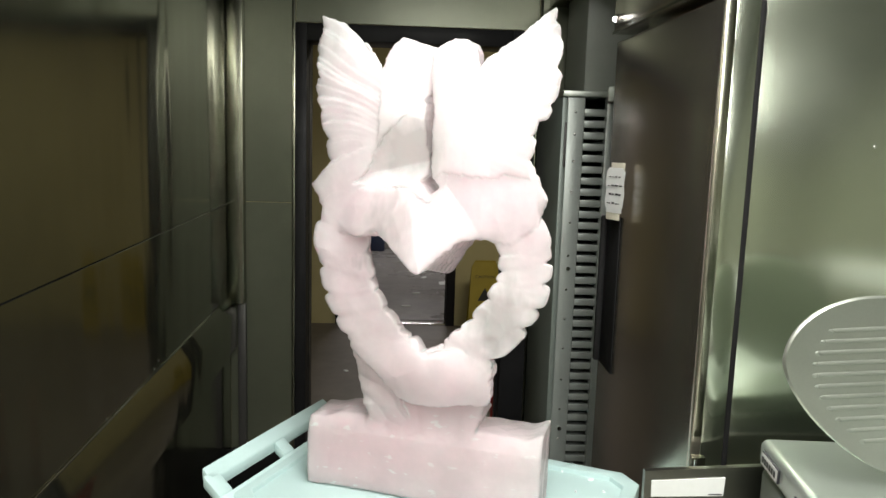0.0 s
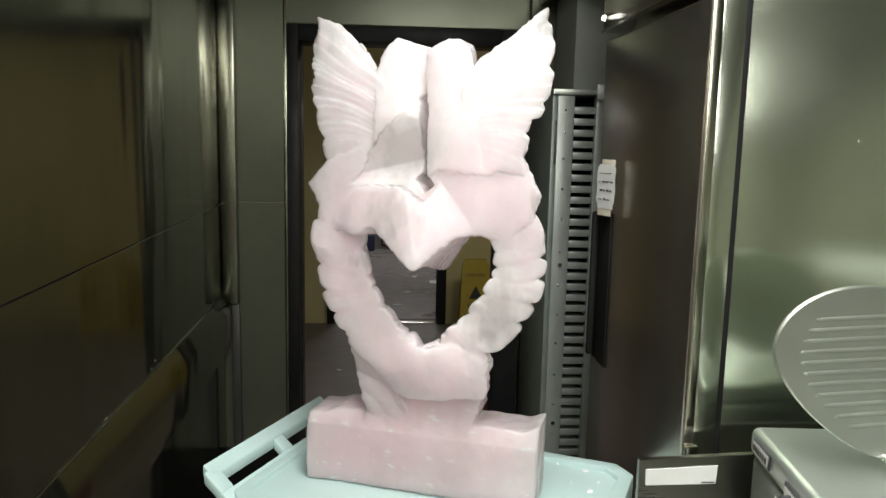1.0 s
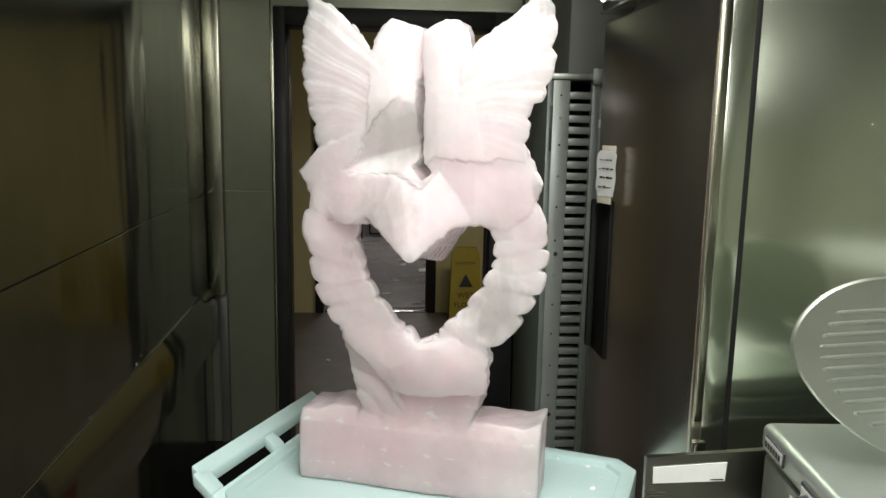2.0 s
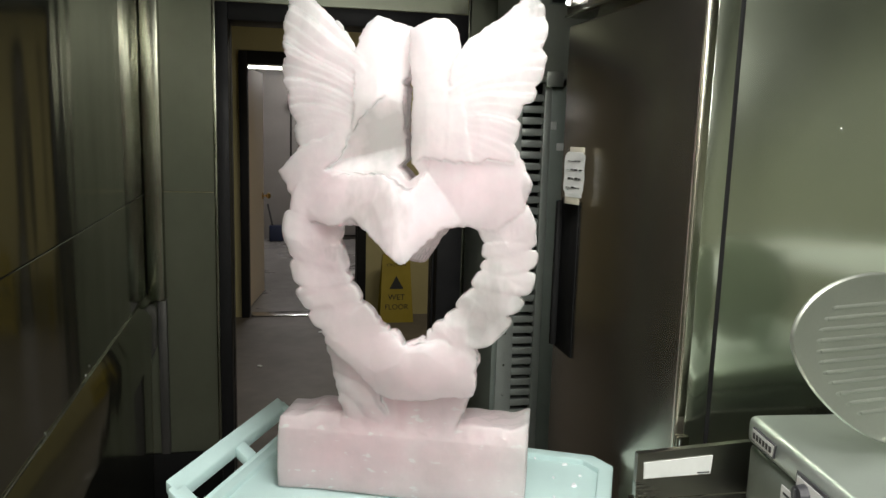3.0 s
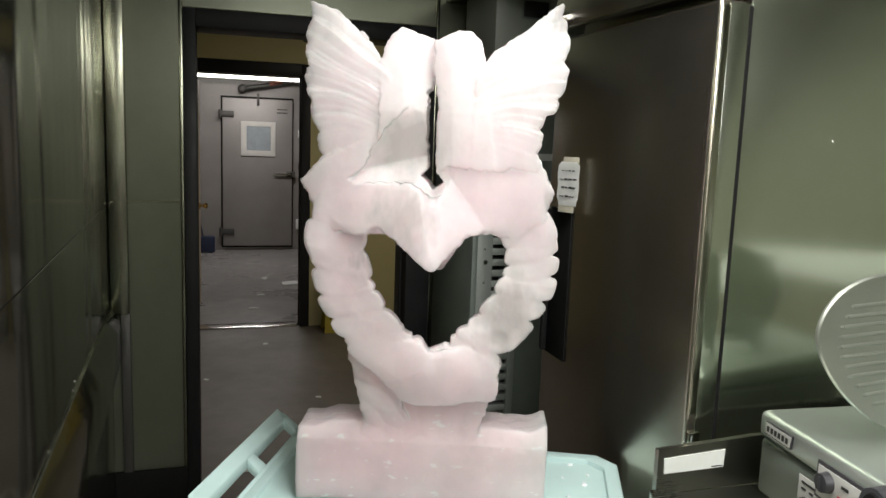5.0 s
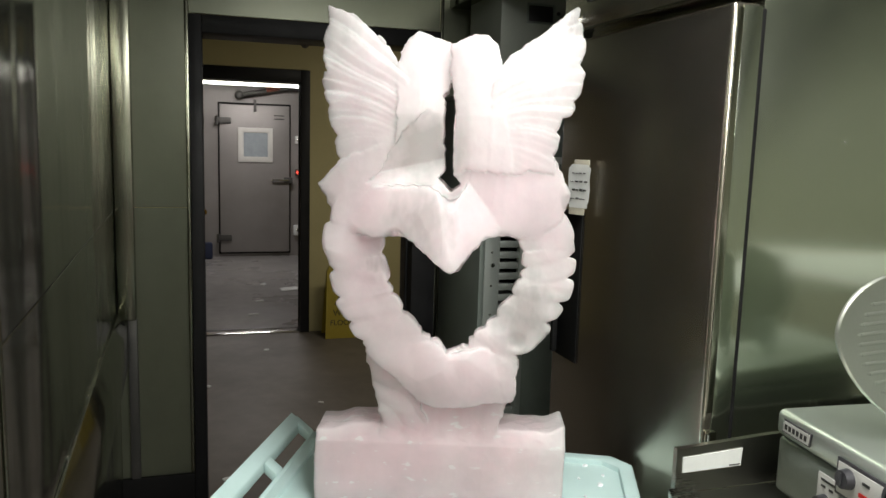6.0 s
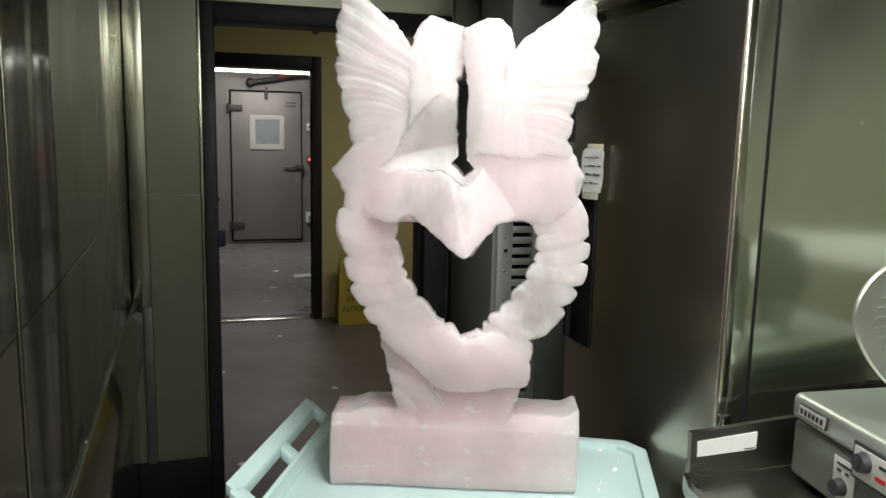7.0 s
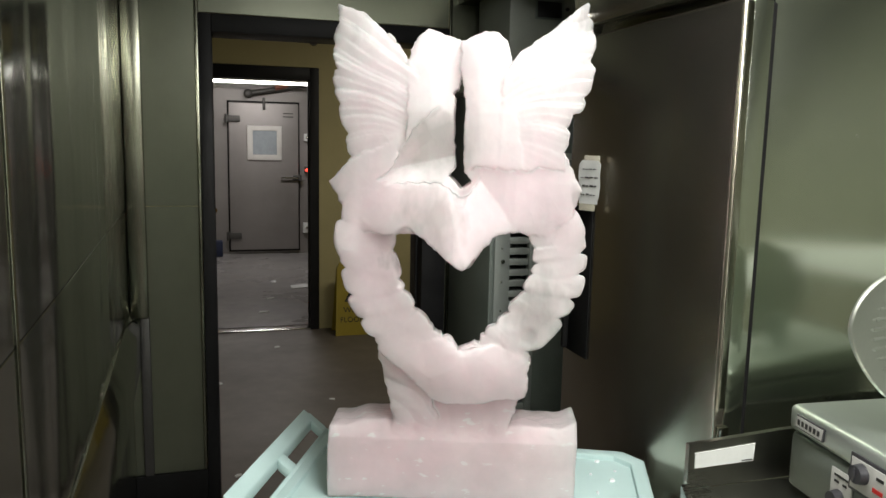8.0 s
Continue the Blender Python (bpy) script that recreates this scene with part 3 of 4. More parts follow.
        cut((win, (flat[win][:, :, None] + ((W - w) / rw) ** 2) ** 0.5 * rw - rw), 0.003)
    hollow = poly([(0.252, 0.812), (0.200, 0.784), (0.168, 0.755), (0.140, 0.715), (0.118, 0.672), (0.092, 0.650), (0.165, 0.646), (0.215, 0.646), (0.252, 0.655)])
    depth = 0.62 * np.clip((0.812 - V) * 0.75 + (U - 0.252) * 0.55, 0, 0.2)
    depth = np.minimum(depth, 0.9 * np.clip(V - 0.650, 0, 1) + 0.004)
    cut(slab(hollow, 0.2, (-0.002 - 0.9 * depth).astype(np.float32), 0.0005), 0.002)
    scoop(0.258, 0.632, 0.070, 0.020, 0.036, 0.050)
    scoop(0.255, 0.160, 0.050, 0.105, 0.030, 0.046)
    scoop(0.36, 0.40, 0.062, 0.05, 0.06, 0.058)
    scoop(0.395, 0.352, 0.066, 0.04, 0.04, 0.060)
    scoop(0.150, 0.49, 0.055, 0.035, 0.08, 0.06)
    for axis in (0, 1, 2):
        body = np.moveaxis(field, axis, 0)
        body[1:-1] = (body[:-2] + 5 * body[1:-1] + body[2:]) / 7
    ring = np.clip((V - 0.20) * 20, 0, 1) * np.clip((0.68 - V) * 20, 0, 1)
    skin = 0.0004 * rough(U, V, 40, 0.4) - (0.3 + 0.55 * ring) * scallops(230, 4) - 0.9 * scallops(1100, 9)
    field += skin[:, :, None] * (1 + 0.3 * np.sin(35 * W))
    # the carving tapers towards its back
    outer = np.clip((V - 0.19) * 30, 0, 1) * (1 - np.clip((0.10 - np.abs(U - 0.255)) * 30, 0, 1) * np.clip((V - 0.44) * 40, 0, 1))
    field += 0.32 * outer[:, :, None] * np.clip(-W - 0.012, 0, 1)
    # chipped upper edge of the block
    chips = np.clip(1 - np.abs(V - 0.138) / 0.022, 0, 1) * np.clip(rough(U, V, 85, 2.2), 0, 1)
    field += 0.0045 * chips[:, :, None] * np.clip(1 + W / 0.02, 0, 1)

    # skin: one vertex in each cell that the surface crosses
    inside = field < 0
    nu, nv, nw = (k - 1 for k in field.shape)
    total, weight = np.zeros((nu, nv, nw, 3), np.float32), np.zeros((nu, nv, nw), np.float32)
    corners = [(i, j, k) for i in (0, 1) for j in (0, 1) for k in (0, 1)]
    for p in corners:
        for axis in range(3):
            if p[axis]:
                continue
            q = list(p)
            q[axis] = 1
            a = field[p[0]:p[0] + nu, p[1]:p[1] + nv, p[2]:p[2] + nw]
            b = field[q[0]:q[0] + nu, q[1]:q[1] + nv, q[2]:q[2] + nw]
            m = (a < 0) != (b < 0)
            t = np.where(m, a / np.where(m, a - b, 1), 0)
            for ax in range(3):
                total[..., ax] += np.where(m, p[ax] + (t if ax == axis else 0), 0)
            weight += m
    used = weight > 0
    index = np.full(used.shape, -1, np.int64)
    index[used] = np.arange(used.sum())
    base = np.argwhere(used)
    co = (base + total[used] / weight[used][:, None]) * c + np.array([us[0], vs[0], ws[0]])
    faces = []
    for axis in range(3):
        o1, o2 = (axis + 1) % 3, (axis + 2) % 3
        lo = [slice(1, s - 1) for s in field.shape]
        hi = list(lo)
        lo[axis], hi[axis] = slice(0, field.shape[axis] - 1), slice(1, field.shape[axis])
        a, b = inside[tuple(lo)], inside[tuple(hi)]
        at = np.argwhere(a != b)
        flip = a[tuple(at.T)]
        for k in range(3):
            if k != axis:
                at[:, k] += 1
        e1, e2 = np.eye(3, dtype=int)[o1], np.eye(3, dtype=int)[o2]
        ring = [index[tuple((at - s).T)] for s in (0 * e1, e1, e1 + e2, e2)]
        quad = np.stack(ring, 1)
        quad[~flip] = quad[~flip][:, ::-1]
        faces.append(quad)
    faces = np.concatenate(faces)
    faces = faces[(faces >= 0).all(1)]
    return co, faces


def ice_carving():
    co, faces = ice_form()
    me = bpy.data.meshes.new("ice_sculpture")
    me.from_pydata([(u, -w, v) for u, v, w in co.tolist()], [], faces[:, ::-1].tolist())
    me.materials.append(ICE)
    me.shade_smooth()
    ob = new("ice_sculpture", me)
    ob.matrix_world = pose(0.522, -1.566, 0.893, 0, 0, -19.6)
    return tagged(ob, "pinkish translucent ice carving with wings and heart-shaped opening", "ice sculpture")


ice_carving()


# ---- cart ----
def ring_prism(outer, inner, z0, z1):
    """A flat frame between two outlines of equal point count."""
    bm = bmesh.new()
    k = len(outer)
    lv = [[bm.verts.new((p[0], p[1], z)) for p in ps] for ps in (outer, inner) for z in (z0, z1)]
    o0, o1, i0, i1 = lv
    for i in range(k):
        j = (i + 1) % k
        bm.faces.new((o0[i], o0[j], o1[j], o1[i]))
        bm.faces.new((i0[j], i0[i], i1[i], i1[j]))
        bm.faces.new((o1[i], o1[j], i1[j], i1[i]))
        bm.faces.new((o0[j], o0[i], i0[i], i0[j]))
    bmesh.ops.recalc_face_normals(bm, faces=bm.faces)
    es = [e for e in bm.edges if len(e.link_faces) == 2 and e.calc_face_angle(0) > 0.6]
    bmesh.ops.bevel(bm, geom=es, offset=0.004, segments=2, profile=0.5, affect="EDGES")
    return bm


def chamfered(x0, x1, y0, y1, c):
    return [(x0 + c, y0), (x1 - c, y0), (x1, y0 + c), (x1, y1 - c), (x1 - c, y1), (x0 + c, y1), (x0, y1 - c), (x0, y0 + c)]


def utility_cart():
    """Local x runs along the cart from its handle end, local y away from the camera; z = 0 is the floor."""
    c = thing("utility_cart", "pale blue-green plastic utility cart with moulded handle at one end", "cart", (0.515, -1.195, 0), -25.0)
    top = 0.889
    L, B = 0.825, 0.495
    # deck and its rim, the rim stopped short of the handle end
    part("deck", prism(chamfered(0.055, L - 0.012, -B + 0.012, -0.012, 0.035), top - 0.03, top, "xy"), CART, c)
    part("rim", ring_prism(chamfered(0.05, L, -B, 0.0, 0.045), chamfered(0.085, L - 0.032, -B + 0.032, -0.032, 0.035), top - 0.055, top + 0.012), CART, c)
    # handle end: a slanted frame with two hand holes
    h = bmesh.new()

    def slant(x, y):
        return (x, y, 0.952 - (x / 0.062) * 0.050)
    def bar(x0, x1, y0, y1):
        """A bar of the slanted frame."""
        lo = [h.verts.new((*slant(x, y)[:2], slant(x, y)[2] - 0.026)) for x, y in ((x0, y0), (x1, y0), (x1, y1), (x0, y1))]
        hi = [h.verts.new(slant(x, y)) for x, y in ((x0, y0), (x1, y0), (x1, y1), (x0, y1))]
        h.faces.new(lo[::-1])
        h.faces.new(hi)
        for i in range(4):
            j = (i + 1) % 4
            h.faces.new((lo[i], lo[j], hi[j], hi[i]))
    bar(0.0, 0.026, -B + 0.012, -0.006)
    bar(0.056, 0.092, -B, 0.0)
    for y0, y1 in ((-B, -B + 0.042), (-0.264, -0.226), (-0.030, 0.0)):
        bar(0.026 if y0 == -0.264 else 0.012, 0.056, y0, y1)
    bmesh.ops.bevel(h, geom=list(h.edges), offset=0.004, segments=2, profile=0.5, affect="EDGES")
    part("handle", h, CART, c)
    # skirt below the handle, corner posts, lower shelf
    for x in (0.06, L - 0.065):
        for y in (-B + 0.012, -0.075):
            part("post", boxed(x, x + 0.055, y, y + 0.06, 0.27, top - 0.045, 0.012), CART, c)
    part("shelf", boxed(0.05, L, -B, 0.0, 0.20, 0.275, 0.018), CART, c)
    for x in (0.11, L - 0.06):
        for y in (-B + 0.06, -0.06):
            w = part("caster", boxed(x - 0.02, x + 0.02, y - 0.016, y + 0.016, 0.105, 0.2, 0.003), POLISHED, c)
            part("wheel", tubed((x, y - 0.014, 0.0625), (x, y + 0.014, 0.0625), 0.0625, n=28), BLACK_RUBBER, w)
    return c


utility_cart()


# ---- refrigerator ----
def refrigerator():
    f = thing("refrigerator", "tall stainless steel reach-in refrigerator with closed door", "refrigerator", (1.26, -1.80, 0))
    W = 0.695
    part("body", boxed(0.0765, 0.90, 0.010, W, 0.12, 2.14, 0.002), STEEL_SIDE, f)
    for name, z0, z1, lab in (("door", 0.16, 1.900, "dark reflective brushed steel door"),):
        d = part(name, boxed(0.0, 0.0635, 0.0, W, z0, z1, 0.008, 3), STEEL_DOOR, f, lab)
        part("end_panel", boxed(0.021, 0.0632, -0.0022, -0.0004, z0 + 0.006, z1 - 0.006, 0.0008), STEEL_SIDE, d)
        part("gasket", boxed(0.0640, 0.0764, 0.002, W - 0.01, z0 + 0.008, z1 - 0.008, 0.003), BLACK_RUBBER, d, "black rubber door gasket")
        part("edge_strip", boxed(0.006, 0.0205, -0.003, -0.0005, 1.10, z1 - 0.01, 0.001), STEEL_TRIM, d)
        hz0, hz1 = 1.045, 1.452
        hd = part("handle", boxed(-0.004, -0.0005, 0.545, 0.670, hz0, hz1, 0.001), BLACK_RUBBER, d, "black recessed pull handle")
        part("grip", boxed(-0.022, -0.0045, 0.650, 0.668, hz0 + 0.005, hz1 - 0.005, 0.006), BLACK_RUBBER, hd)
        hb = part("hinge", boxed(0.004, 0.030, -0.009, -0.0024, 1.035, 1.062, 0.002), STEEL_TRIM, d)
        part("hinge_pin", tubed((0.010, -0.011, 1.037), (0.010, -0.011, 1.058), 0.003, n=12), POLISHED, hb)
    # grille panel over the doors
    p = part("fascia", boxed(-0.010, 0.0760, 0.0, W, 1.918, 2.14, 0.006), STEEL_DOOR, f)
    part("light_edge", boxed(-0.014, -0.0105, 0.004, W - 0.004, 1.918, 1.924, 0.001), STEEL_TRIM, p)
    for k in range(5):
        part("louvre", boxed(-0.016, -0.0105, 0.09, 0.56, 1.985 + 0.026 * k, 1.997 + 0.026 * k, 0.002), BLACK_PAINT, p)
    l = part("pilot_light", tubed((-0.016, W - 0.035, 1.952), (-0.0105, W - 0.035, 1.952), 0.012, n=16), POLISHED, p, "small round lit pilot lamp")
    part("lens", ball(bmesh.new(), (-0.017, W - 0.035, 1.952), 0.007), LAMP_WHITE, l)
    for y in (0.06, W - 0.06):
        for x in (0.14, 0.84):
            part("foot", tubed((x, y, 0), (x, y, 0.121), 0.022, 0.026, n=16), POLISHED, f)
    part("screw", ball(bmesh.new(), (0.300, 0.010, 1.647), 0.0032, 1, 0.5, 1), POLISHED, f)
    return f


refrigerator()


def taped_note():
    """A small creased paper on the refrigerator door."""
    n = thing("paper_note", "small creased white paper note with handwriting taped up", "note", (1.2560, -1.305, 1.466), 24)
    bm = bmesh.new()
    nu, nv = 8, 12
    grid = []
    for j in range(nv + 1):
        row = []
        for i in range(nu + 1):
            y, z = 0.042 + (i / nu - 0.5) * (0.070 - 0.010 * (j < 2)), j / nv * 0.112
            if j == nv:
                y = 0.042 + (y - 0.042) * 0.75
            row.append(bm.verts.new((-0.003 - 0.003 * abs(math.sin(40 * y + z * 60)), y, z)))
        grid.append(row)
    for j in range(nv):
        for i in range(nu):
            bm.faces.new((grid[j][i], grid[j][i + 1], grid[j + 1][i + 1], grid[j + 1][i]))
    bmesh.ops.solidify(bm, geom=bm.faces, thickness=0.0006)
    part("sheet", bm, surface("note_paper", (0.86, 0.87, 0.85), (0.74, 0.76, 0.74), (0.5, 0.7), 0, 30, 80, 0.3), n)
    part("tape", boxed(-0.0035, -0.0012, 0.012, 0.062, 0.108, 0.124, 0.0005), TAPE, n)
    part("tape", boxed(-0.0035, -0.0012, 0.022, 0.072, -0.018, 0.006, 0.0005), TAPE, n)
    random.seed(4)
    for k in range(4):
        y = 0.068 - random.uniform(0, 0.008)
        while y > 0.020:
            w = random.uniform(0.004, 0.011)
            part("scribble", boxed(-0.0076, -0.0066, max(y - w, 0.012), y, 0.022 + 0.022 * k, 0.0236 + 0.022 * k + random.uniform(0, 0.004)), INK, n)
            y -= w + random.uniform(0.002, 0.006)
    return n


taped_note()


# ---- pan rack ----
def pan_rack():
    r = thing("pan_rack", "tall grey metal pan rack with riveted post and tray ledges", "rack", (1.238, -0.55, 0))
    part("post", boxed(0.018, 0.076, 0.0, 0.03, 0.1, 1.785, 0.003), RACK_METAL, r)
    part("side_panel", boxed(0.0, 0.0175, 0.004, 0.48, 0.1, 1.785, 0.002), RACK_PAINT, r)
    part("back_panel", boxed(0.018, 0.62, 0.46, 0.48, 0.1, 1.785, 0.002), RACK_PAINT, r)
    part("edge_post", boxed(0.150, 0.176, -0.004, 0.028, 0.1, 1.785, 0.003), RACK_METAL, r)
    part("panel", boxed(0.1765, 0.64, 0.0, 0.028, 0.1, 1.775, 0.004), RACK_PAINT, r)
    part("top_bar", boxed(-0.002, 0.20, -0.012, 0.48, 1.786, 1.806, 0.003), ALUMINIUM, r)
    part("top_hinge", boxed(0.145, 0.205, -0.03, -0.0125, 1.772, 1.822, 0.003), ALUMINIUM, r)
    ledge = finish(box(box(bmesh.new(), 0.0765, 0.1495, 0.010, 0.40, 0, 0.003), 0.0765, 0.1495, 0.004, 0.0095, -0.019, 0.005, 0.002), "ledge", RACK_METAL)
    z = 1.742
    while z > 0.18:
        ob = new("ledge", ledge)
        ob.parent = r
        ob.location = (0, 0, z)
        z -= 0.0385
    rivet = finish(ball(bmesh.new(), (0, 0, 0), 0.0042, 1, 0.6, 1), "rivet", POLISHED)
    for z in (1.735, 1.66, 1.57, 1.465, 1.36, 1.245, 1.125, 1.02, 0.915, 0.80, 0.69, 0.58, 0.47, 0.36):
        ob = new("rivet", rivet)
        ob.parent = r
        ob.location = (0.045, -0.001, z)
    for z in (1.20, 0.62):
        b = part("bolt", tubed((0.047, -0.008, z), (0.047, 0.0, z), 0.0075, n=10), POLISHED, r)
    part("hinge_leaf", boxed(0.010, 0.0175, -0.004, 0.0035, 1.55, 1.70, 0.001), HINGE_METAL, r)
    part("tag", boxed(0.175, 0.196, -0.003, -0.0005, 1.63, 1.657, 0.0005), PAPER, r, "small white printed tag")
    part("strip_label", boxed(0.20, 0.34, -0.003, -0.0005, 1.560, 1.585, 0.0005), PAPER, r, "pale strip label")
    part("strip_label", boxed(0.26, 0.36, -0.003, -0.0005, 1.465, 1.488, 0.0005), PAPER, r, "pale strip label")
    for x in (0.03, 0.59):
        for y in (0.03, 0.44):
            w = part("caster", boxed(x - 0.016, x + 0.016, y - 0.013, y + 0.013, 0.07, 0.1, 0.003), ALUMINIUM, r)
            part("wheel", tubed((x, y - 0.012, 0.04), (x, y + 0.012, 0.04), 0.04, n=20), BLACK_RUBBER, w)
    return r


pan_rack()


def control_cabinet():
    c = thing("control_cabinet", "grey-green metal control cabinet with dark display, on the rack", "cabinet", (1.335, -0.42, 1.8065))
    part("body", boxed(0.0, 0.60, 0.0, 0.34, 0.0, 0.62, 0.008), surface("cabinet_paint", (0.30, 0.32, 0.28), (0.24, 0.26, 0.225), (0.4, 0.55), 0, 5, 120, 0.1), c)
    d = part("display", boxed(0.105, 0.20, -0.004, -0.0005, 0.262, 0.318, 0.002), DARK_PLASTIC, c, "dark glossy display window")
    part("display_frame", ring_prism([(0.098, 0), (0.207, 0), (0.207, 0.07), (0.098, 0.07)], [(0.1045, 0.0065), (0.2005, 0.0065), (0.2005, 0.0635), (0.1045, 0.0635)], 0, 0.003), RACK_PAINT, d).matrix_basis = pose(0, -0.0003, 0.255, 90, 0, 0)
    part("button", tubed((0.222, -0.006, 0.295), (0.222, -0.0005, 0.295), 0.007, n=12), DARK_PLASTIC, c)
    return c


control_cabinet()


# ---- work table ----
def work_table():
    t = thing("work_table", "stainless steel work table with raised rim and upstand", "table", (0, 0, 0))
    part("tabletop", prism([(1.150, -1.874), (2.25, -1.874), (2.25, -2.62), (1.03, -2.62), (1.125, -1.93)], 0.945, 0.975, "xy"), STEEL_TABLE, t)
    part("upstand", prism([(1.155, 0.9755), (1.155, 1.063), (1.37, 1.074), (2.25, 1.074), (2.25, 0.9755)], -1.872, -1.860, "xz"), STEEL_TABLE, t)
    part("rim", prism([(1.139, -1.876), (1.151, -1.876), (1.126, -1.932), (1.031, -2.62), (1.018, -2.62), (1.113, -1.932)], 0.955, 0.988, "xy"), STEEL_TABLE, t)
    for x in (1.20, 2.18):
        for y in (-2.55, -1.94):
            part("leg", tubed((x, y, 0.0), (x, y, 0.944), 0.02, n=18), POLISHED, t)
    part("undershelf", boxed(1.18, 2.2, -2.57, -1.92, 0.28, 0.305, 0.004), STEEL_TABLE, t)
    return t


work_table()
lb = thing("white_label", "blank white sticker on the table upstand", "label", (0, 0, 0))
part("sheet", prism([(1.168, 1.016), (1.299, 1.018), (1.301, 1.053), (1.167, 1.046)], -1.8745, -1.8725, "xz"), PAPER, lb)
part("print", boxed(1.272, 1.296, -1.8756, -1.8748, 1.0205, 1.0225), INK, lb)


# ---- slicer ----
def meat_slicer():
    """Local x runs into the machine, local -y towards its operator along the control face."""
    s = thing("meat_slicer", "cast metal meat slicer with ribbed gauge plate, on the table", "slicer", (1.336, -1.914, 0.9755), -8.1)
    D, Wd = 0.52, 0.50
    # lower housing, slightly inside the hood
    part("housing", boxed(0.006, Wd - 0.01, -D, -0.004, 0.012, 0.120, 0.010, 3), surface("slicer_paint", (0.20, 0.225, 0.20), (0.15, 0.17, 0.15), (0.3, 0.42), 0.7, 6, 220, 0.1), s, "dull grey metal lower housing")
    hood = boxed(0.0, Wd, -D, 0.0, 0.121, 0.172, 0.014, 4)
    for v in hood.verts:
        if v.co.z > 0.15 and v.co.x > 0.1:
            v.co.z += 0.012
    part("hood", hood, CAST_STEEL, s, "bright satin metal top cover")
    for x in (0.05, Wd - 0.05):
        for y in (-D + 0.05, -0.05):
            part("foot", tubed((x, y, 0.0), (x, y, 0.0135), 0.02, 0.017, n=16), BLACK_RUBBER, s)
    # badge with a plain emblem
    b = part("badge", prism([(-0.029, 0.135), (-0.032, 0.160), (-0.111, 0.160), (-0.107, 0.135)], -0.0035, -0.0004, "yz"), DARK_PLASTIC, s, "silver maker's badge with dark border")
    part("badge_field", prism([(-0.0315, 0.1375), (-0.0340, 0.1575), (-0.1085, 0.1575), (-0.1050, 0.1375)], -0.0046, -0.0037, "yz"), PLATE_GREY, b)
    for k in range(6):
        y = -0.038 - 0.0112 * k
        part("emblem_bar", boxed(-0.0058, -0.0048, y - 0.0066, y, 0.1425, 0.1525), INK, b)
    # lower control: white plate and knob
    p = part("control_plate", boxed(0.0025, 0.0055, -0.184, -0.130, 0.030, 0.103, 0.0012), PLATE_GREY, s, "pale control plate")
    for y0, y1, z in ((-0.175, -0.140, 0.091), (-0.152, -0.141, 0.080), (-0.172, -0.162, 0.080)):
        part("marking", boxed(0.0012, 0.0022, y0, y1, z, z + 0.004), INK, p)
    part("knob", tubed((-0.013, -0.154, 0.054), (0.0022, -0.154, 0.054), 0.0135, 0.0160, n=24), DARK_PLASTIC, p, "black plastic knob")
    # upper control panel with border, knob and red marking
    q = part("control_panel", boxed(-0.004, -0.0005, -0.335, -0.181, 0.088, 0.152, 0.002), DARK_PLASTIC, s, "black bordered control panel")
    part("panel_face", boxed(-0.0055, -0.0042, -0.330, -0.187, 0.094, 0.146, 0.0005), PLATE_GREY, q)
    k2 = part("knob", tubed((-0.019, -0.213, 0.125), (-0.0057, -0.213, 0.125), 0.0150, 0.0175, n=24), DARK_PLASTIC, q, "black plastic knob")
    part("knob_rib", boxed(-0.022, -0.0192, -0.2155, -0.2105, 0.114, 0.136, 0.001), DARK_PLASTIC, k2)
    part("red_marking", boxed(-0.0068, -0.0057, -0.262, -0.240, 0.108, 0.115), RED, q)
    part("marking", boxed(-0.0068, -0.0057, -0.262, -0.246, 0.130, 0.135), INK, q)
    # large thickness dial at the corner
    d = part("dial", tubed((-0.036, -0.352, 0.150), (-0.0005, -0.352, 0.150), 0.031, 0.034, n=36), DARK_PLASTIC, s, "large black thickness dial")
    part("dial_cap", tubed((-0.0385, -0.352, 0.150), (-0.0362, -0.352, 0.150), 0.022, 0.024, n=30), BLACK_RUBBER, d)
    part("dial_screw", ball(bmesh.new(), (-0.039, -0.352, 0.150), 0.003), POLISHED, d)
    return s


meat_slicer()


def gauge_plate():
    """The slicer's ribbed round plate, upright over its cover."""
    bm = bmesh.new()
    n = 72
    rings = []
    cx, cz, a, b = 1.445, 1.300, 0.183, 0.132
    def spot(k, r):
        th = 2 * math.pi * k / n
        c, s_ = math.cos(th), math.sin(th)
        e = 2 / (1.9 if s_ > 0 else 1.6)
        x = a * r * math.copysign(abs(c) ** e, c)
        z = b * r * math.copysign(abs(s_) ** e, s_) - 0.22 * x * (x < 0) - 0.05 * x * (x >= 0)
        return x, z
    for r, y in ((0.985, -2.103), (1.0, -2.105), (1.0, -2.1085), (0.985, -2.111), (0.955, -2.1105), (0.93, -2.109), (0.6, -2.108), (0.3, -2.108)):
        rings.append([bm.verts.new((cx + spot(k, r)[0], y, cz + spot(k, r)[1])) for k in range(n)])
    for r0, r1 in zip(rings, rings[1:]):
        for k in range(n):
            bm.faces.new((r0[k], r0[(k + 1) % n], r1[(k + 1) % n], r1[k]))
    bm.faces.new(rings[-1])
    bm.faces.new(rings[0][::-1])
    bmesh.ops.recalc_face_normals(bm, faces=bm.faces)
    return bm, spot, cx, cz


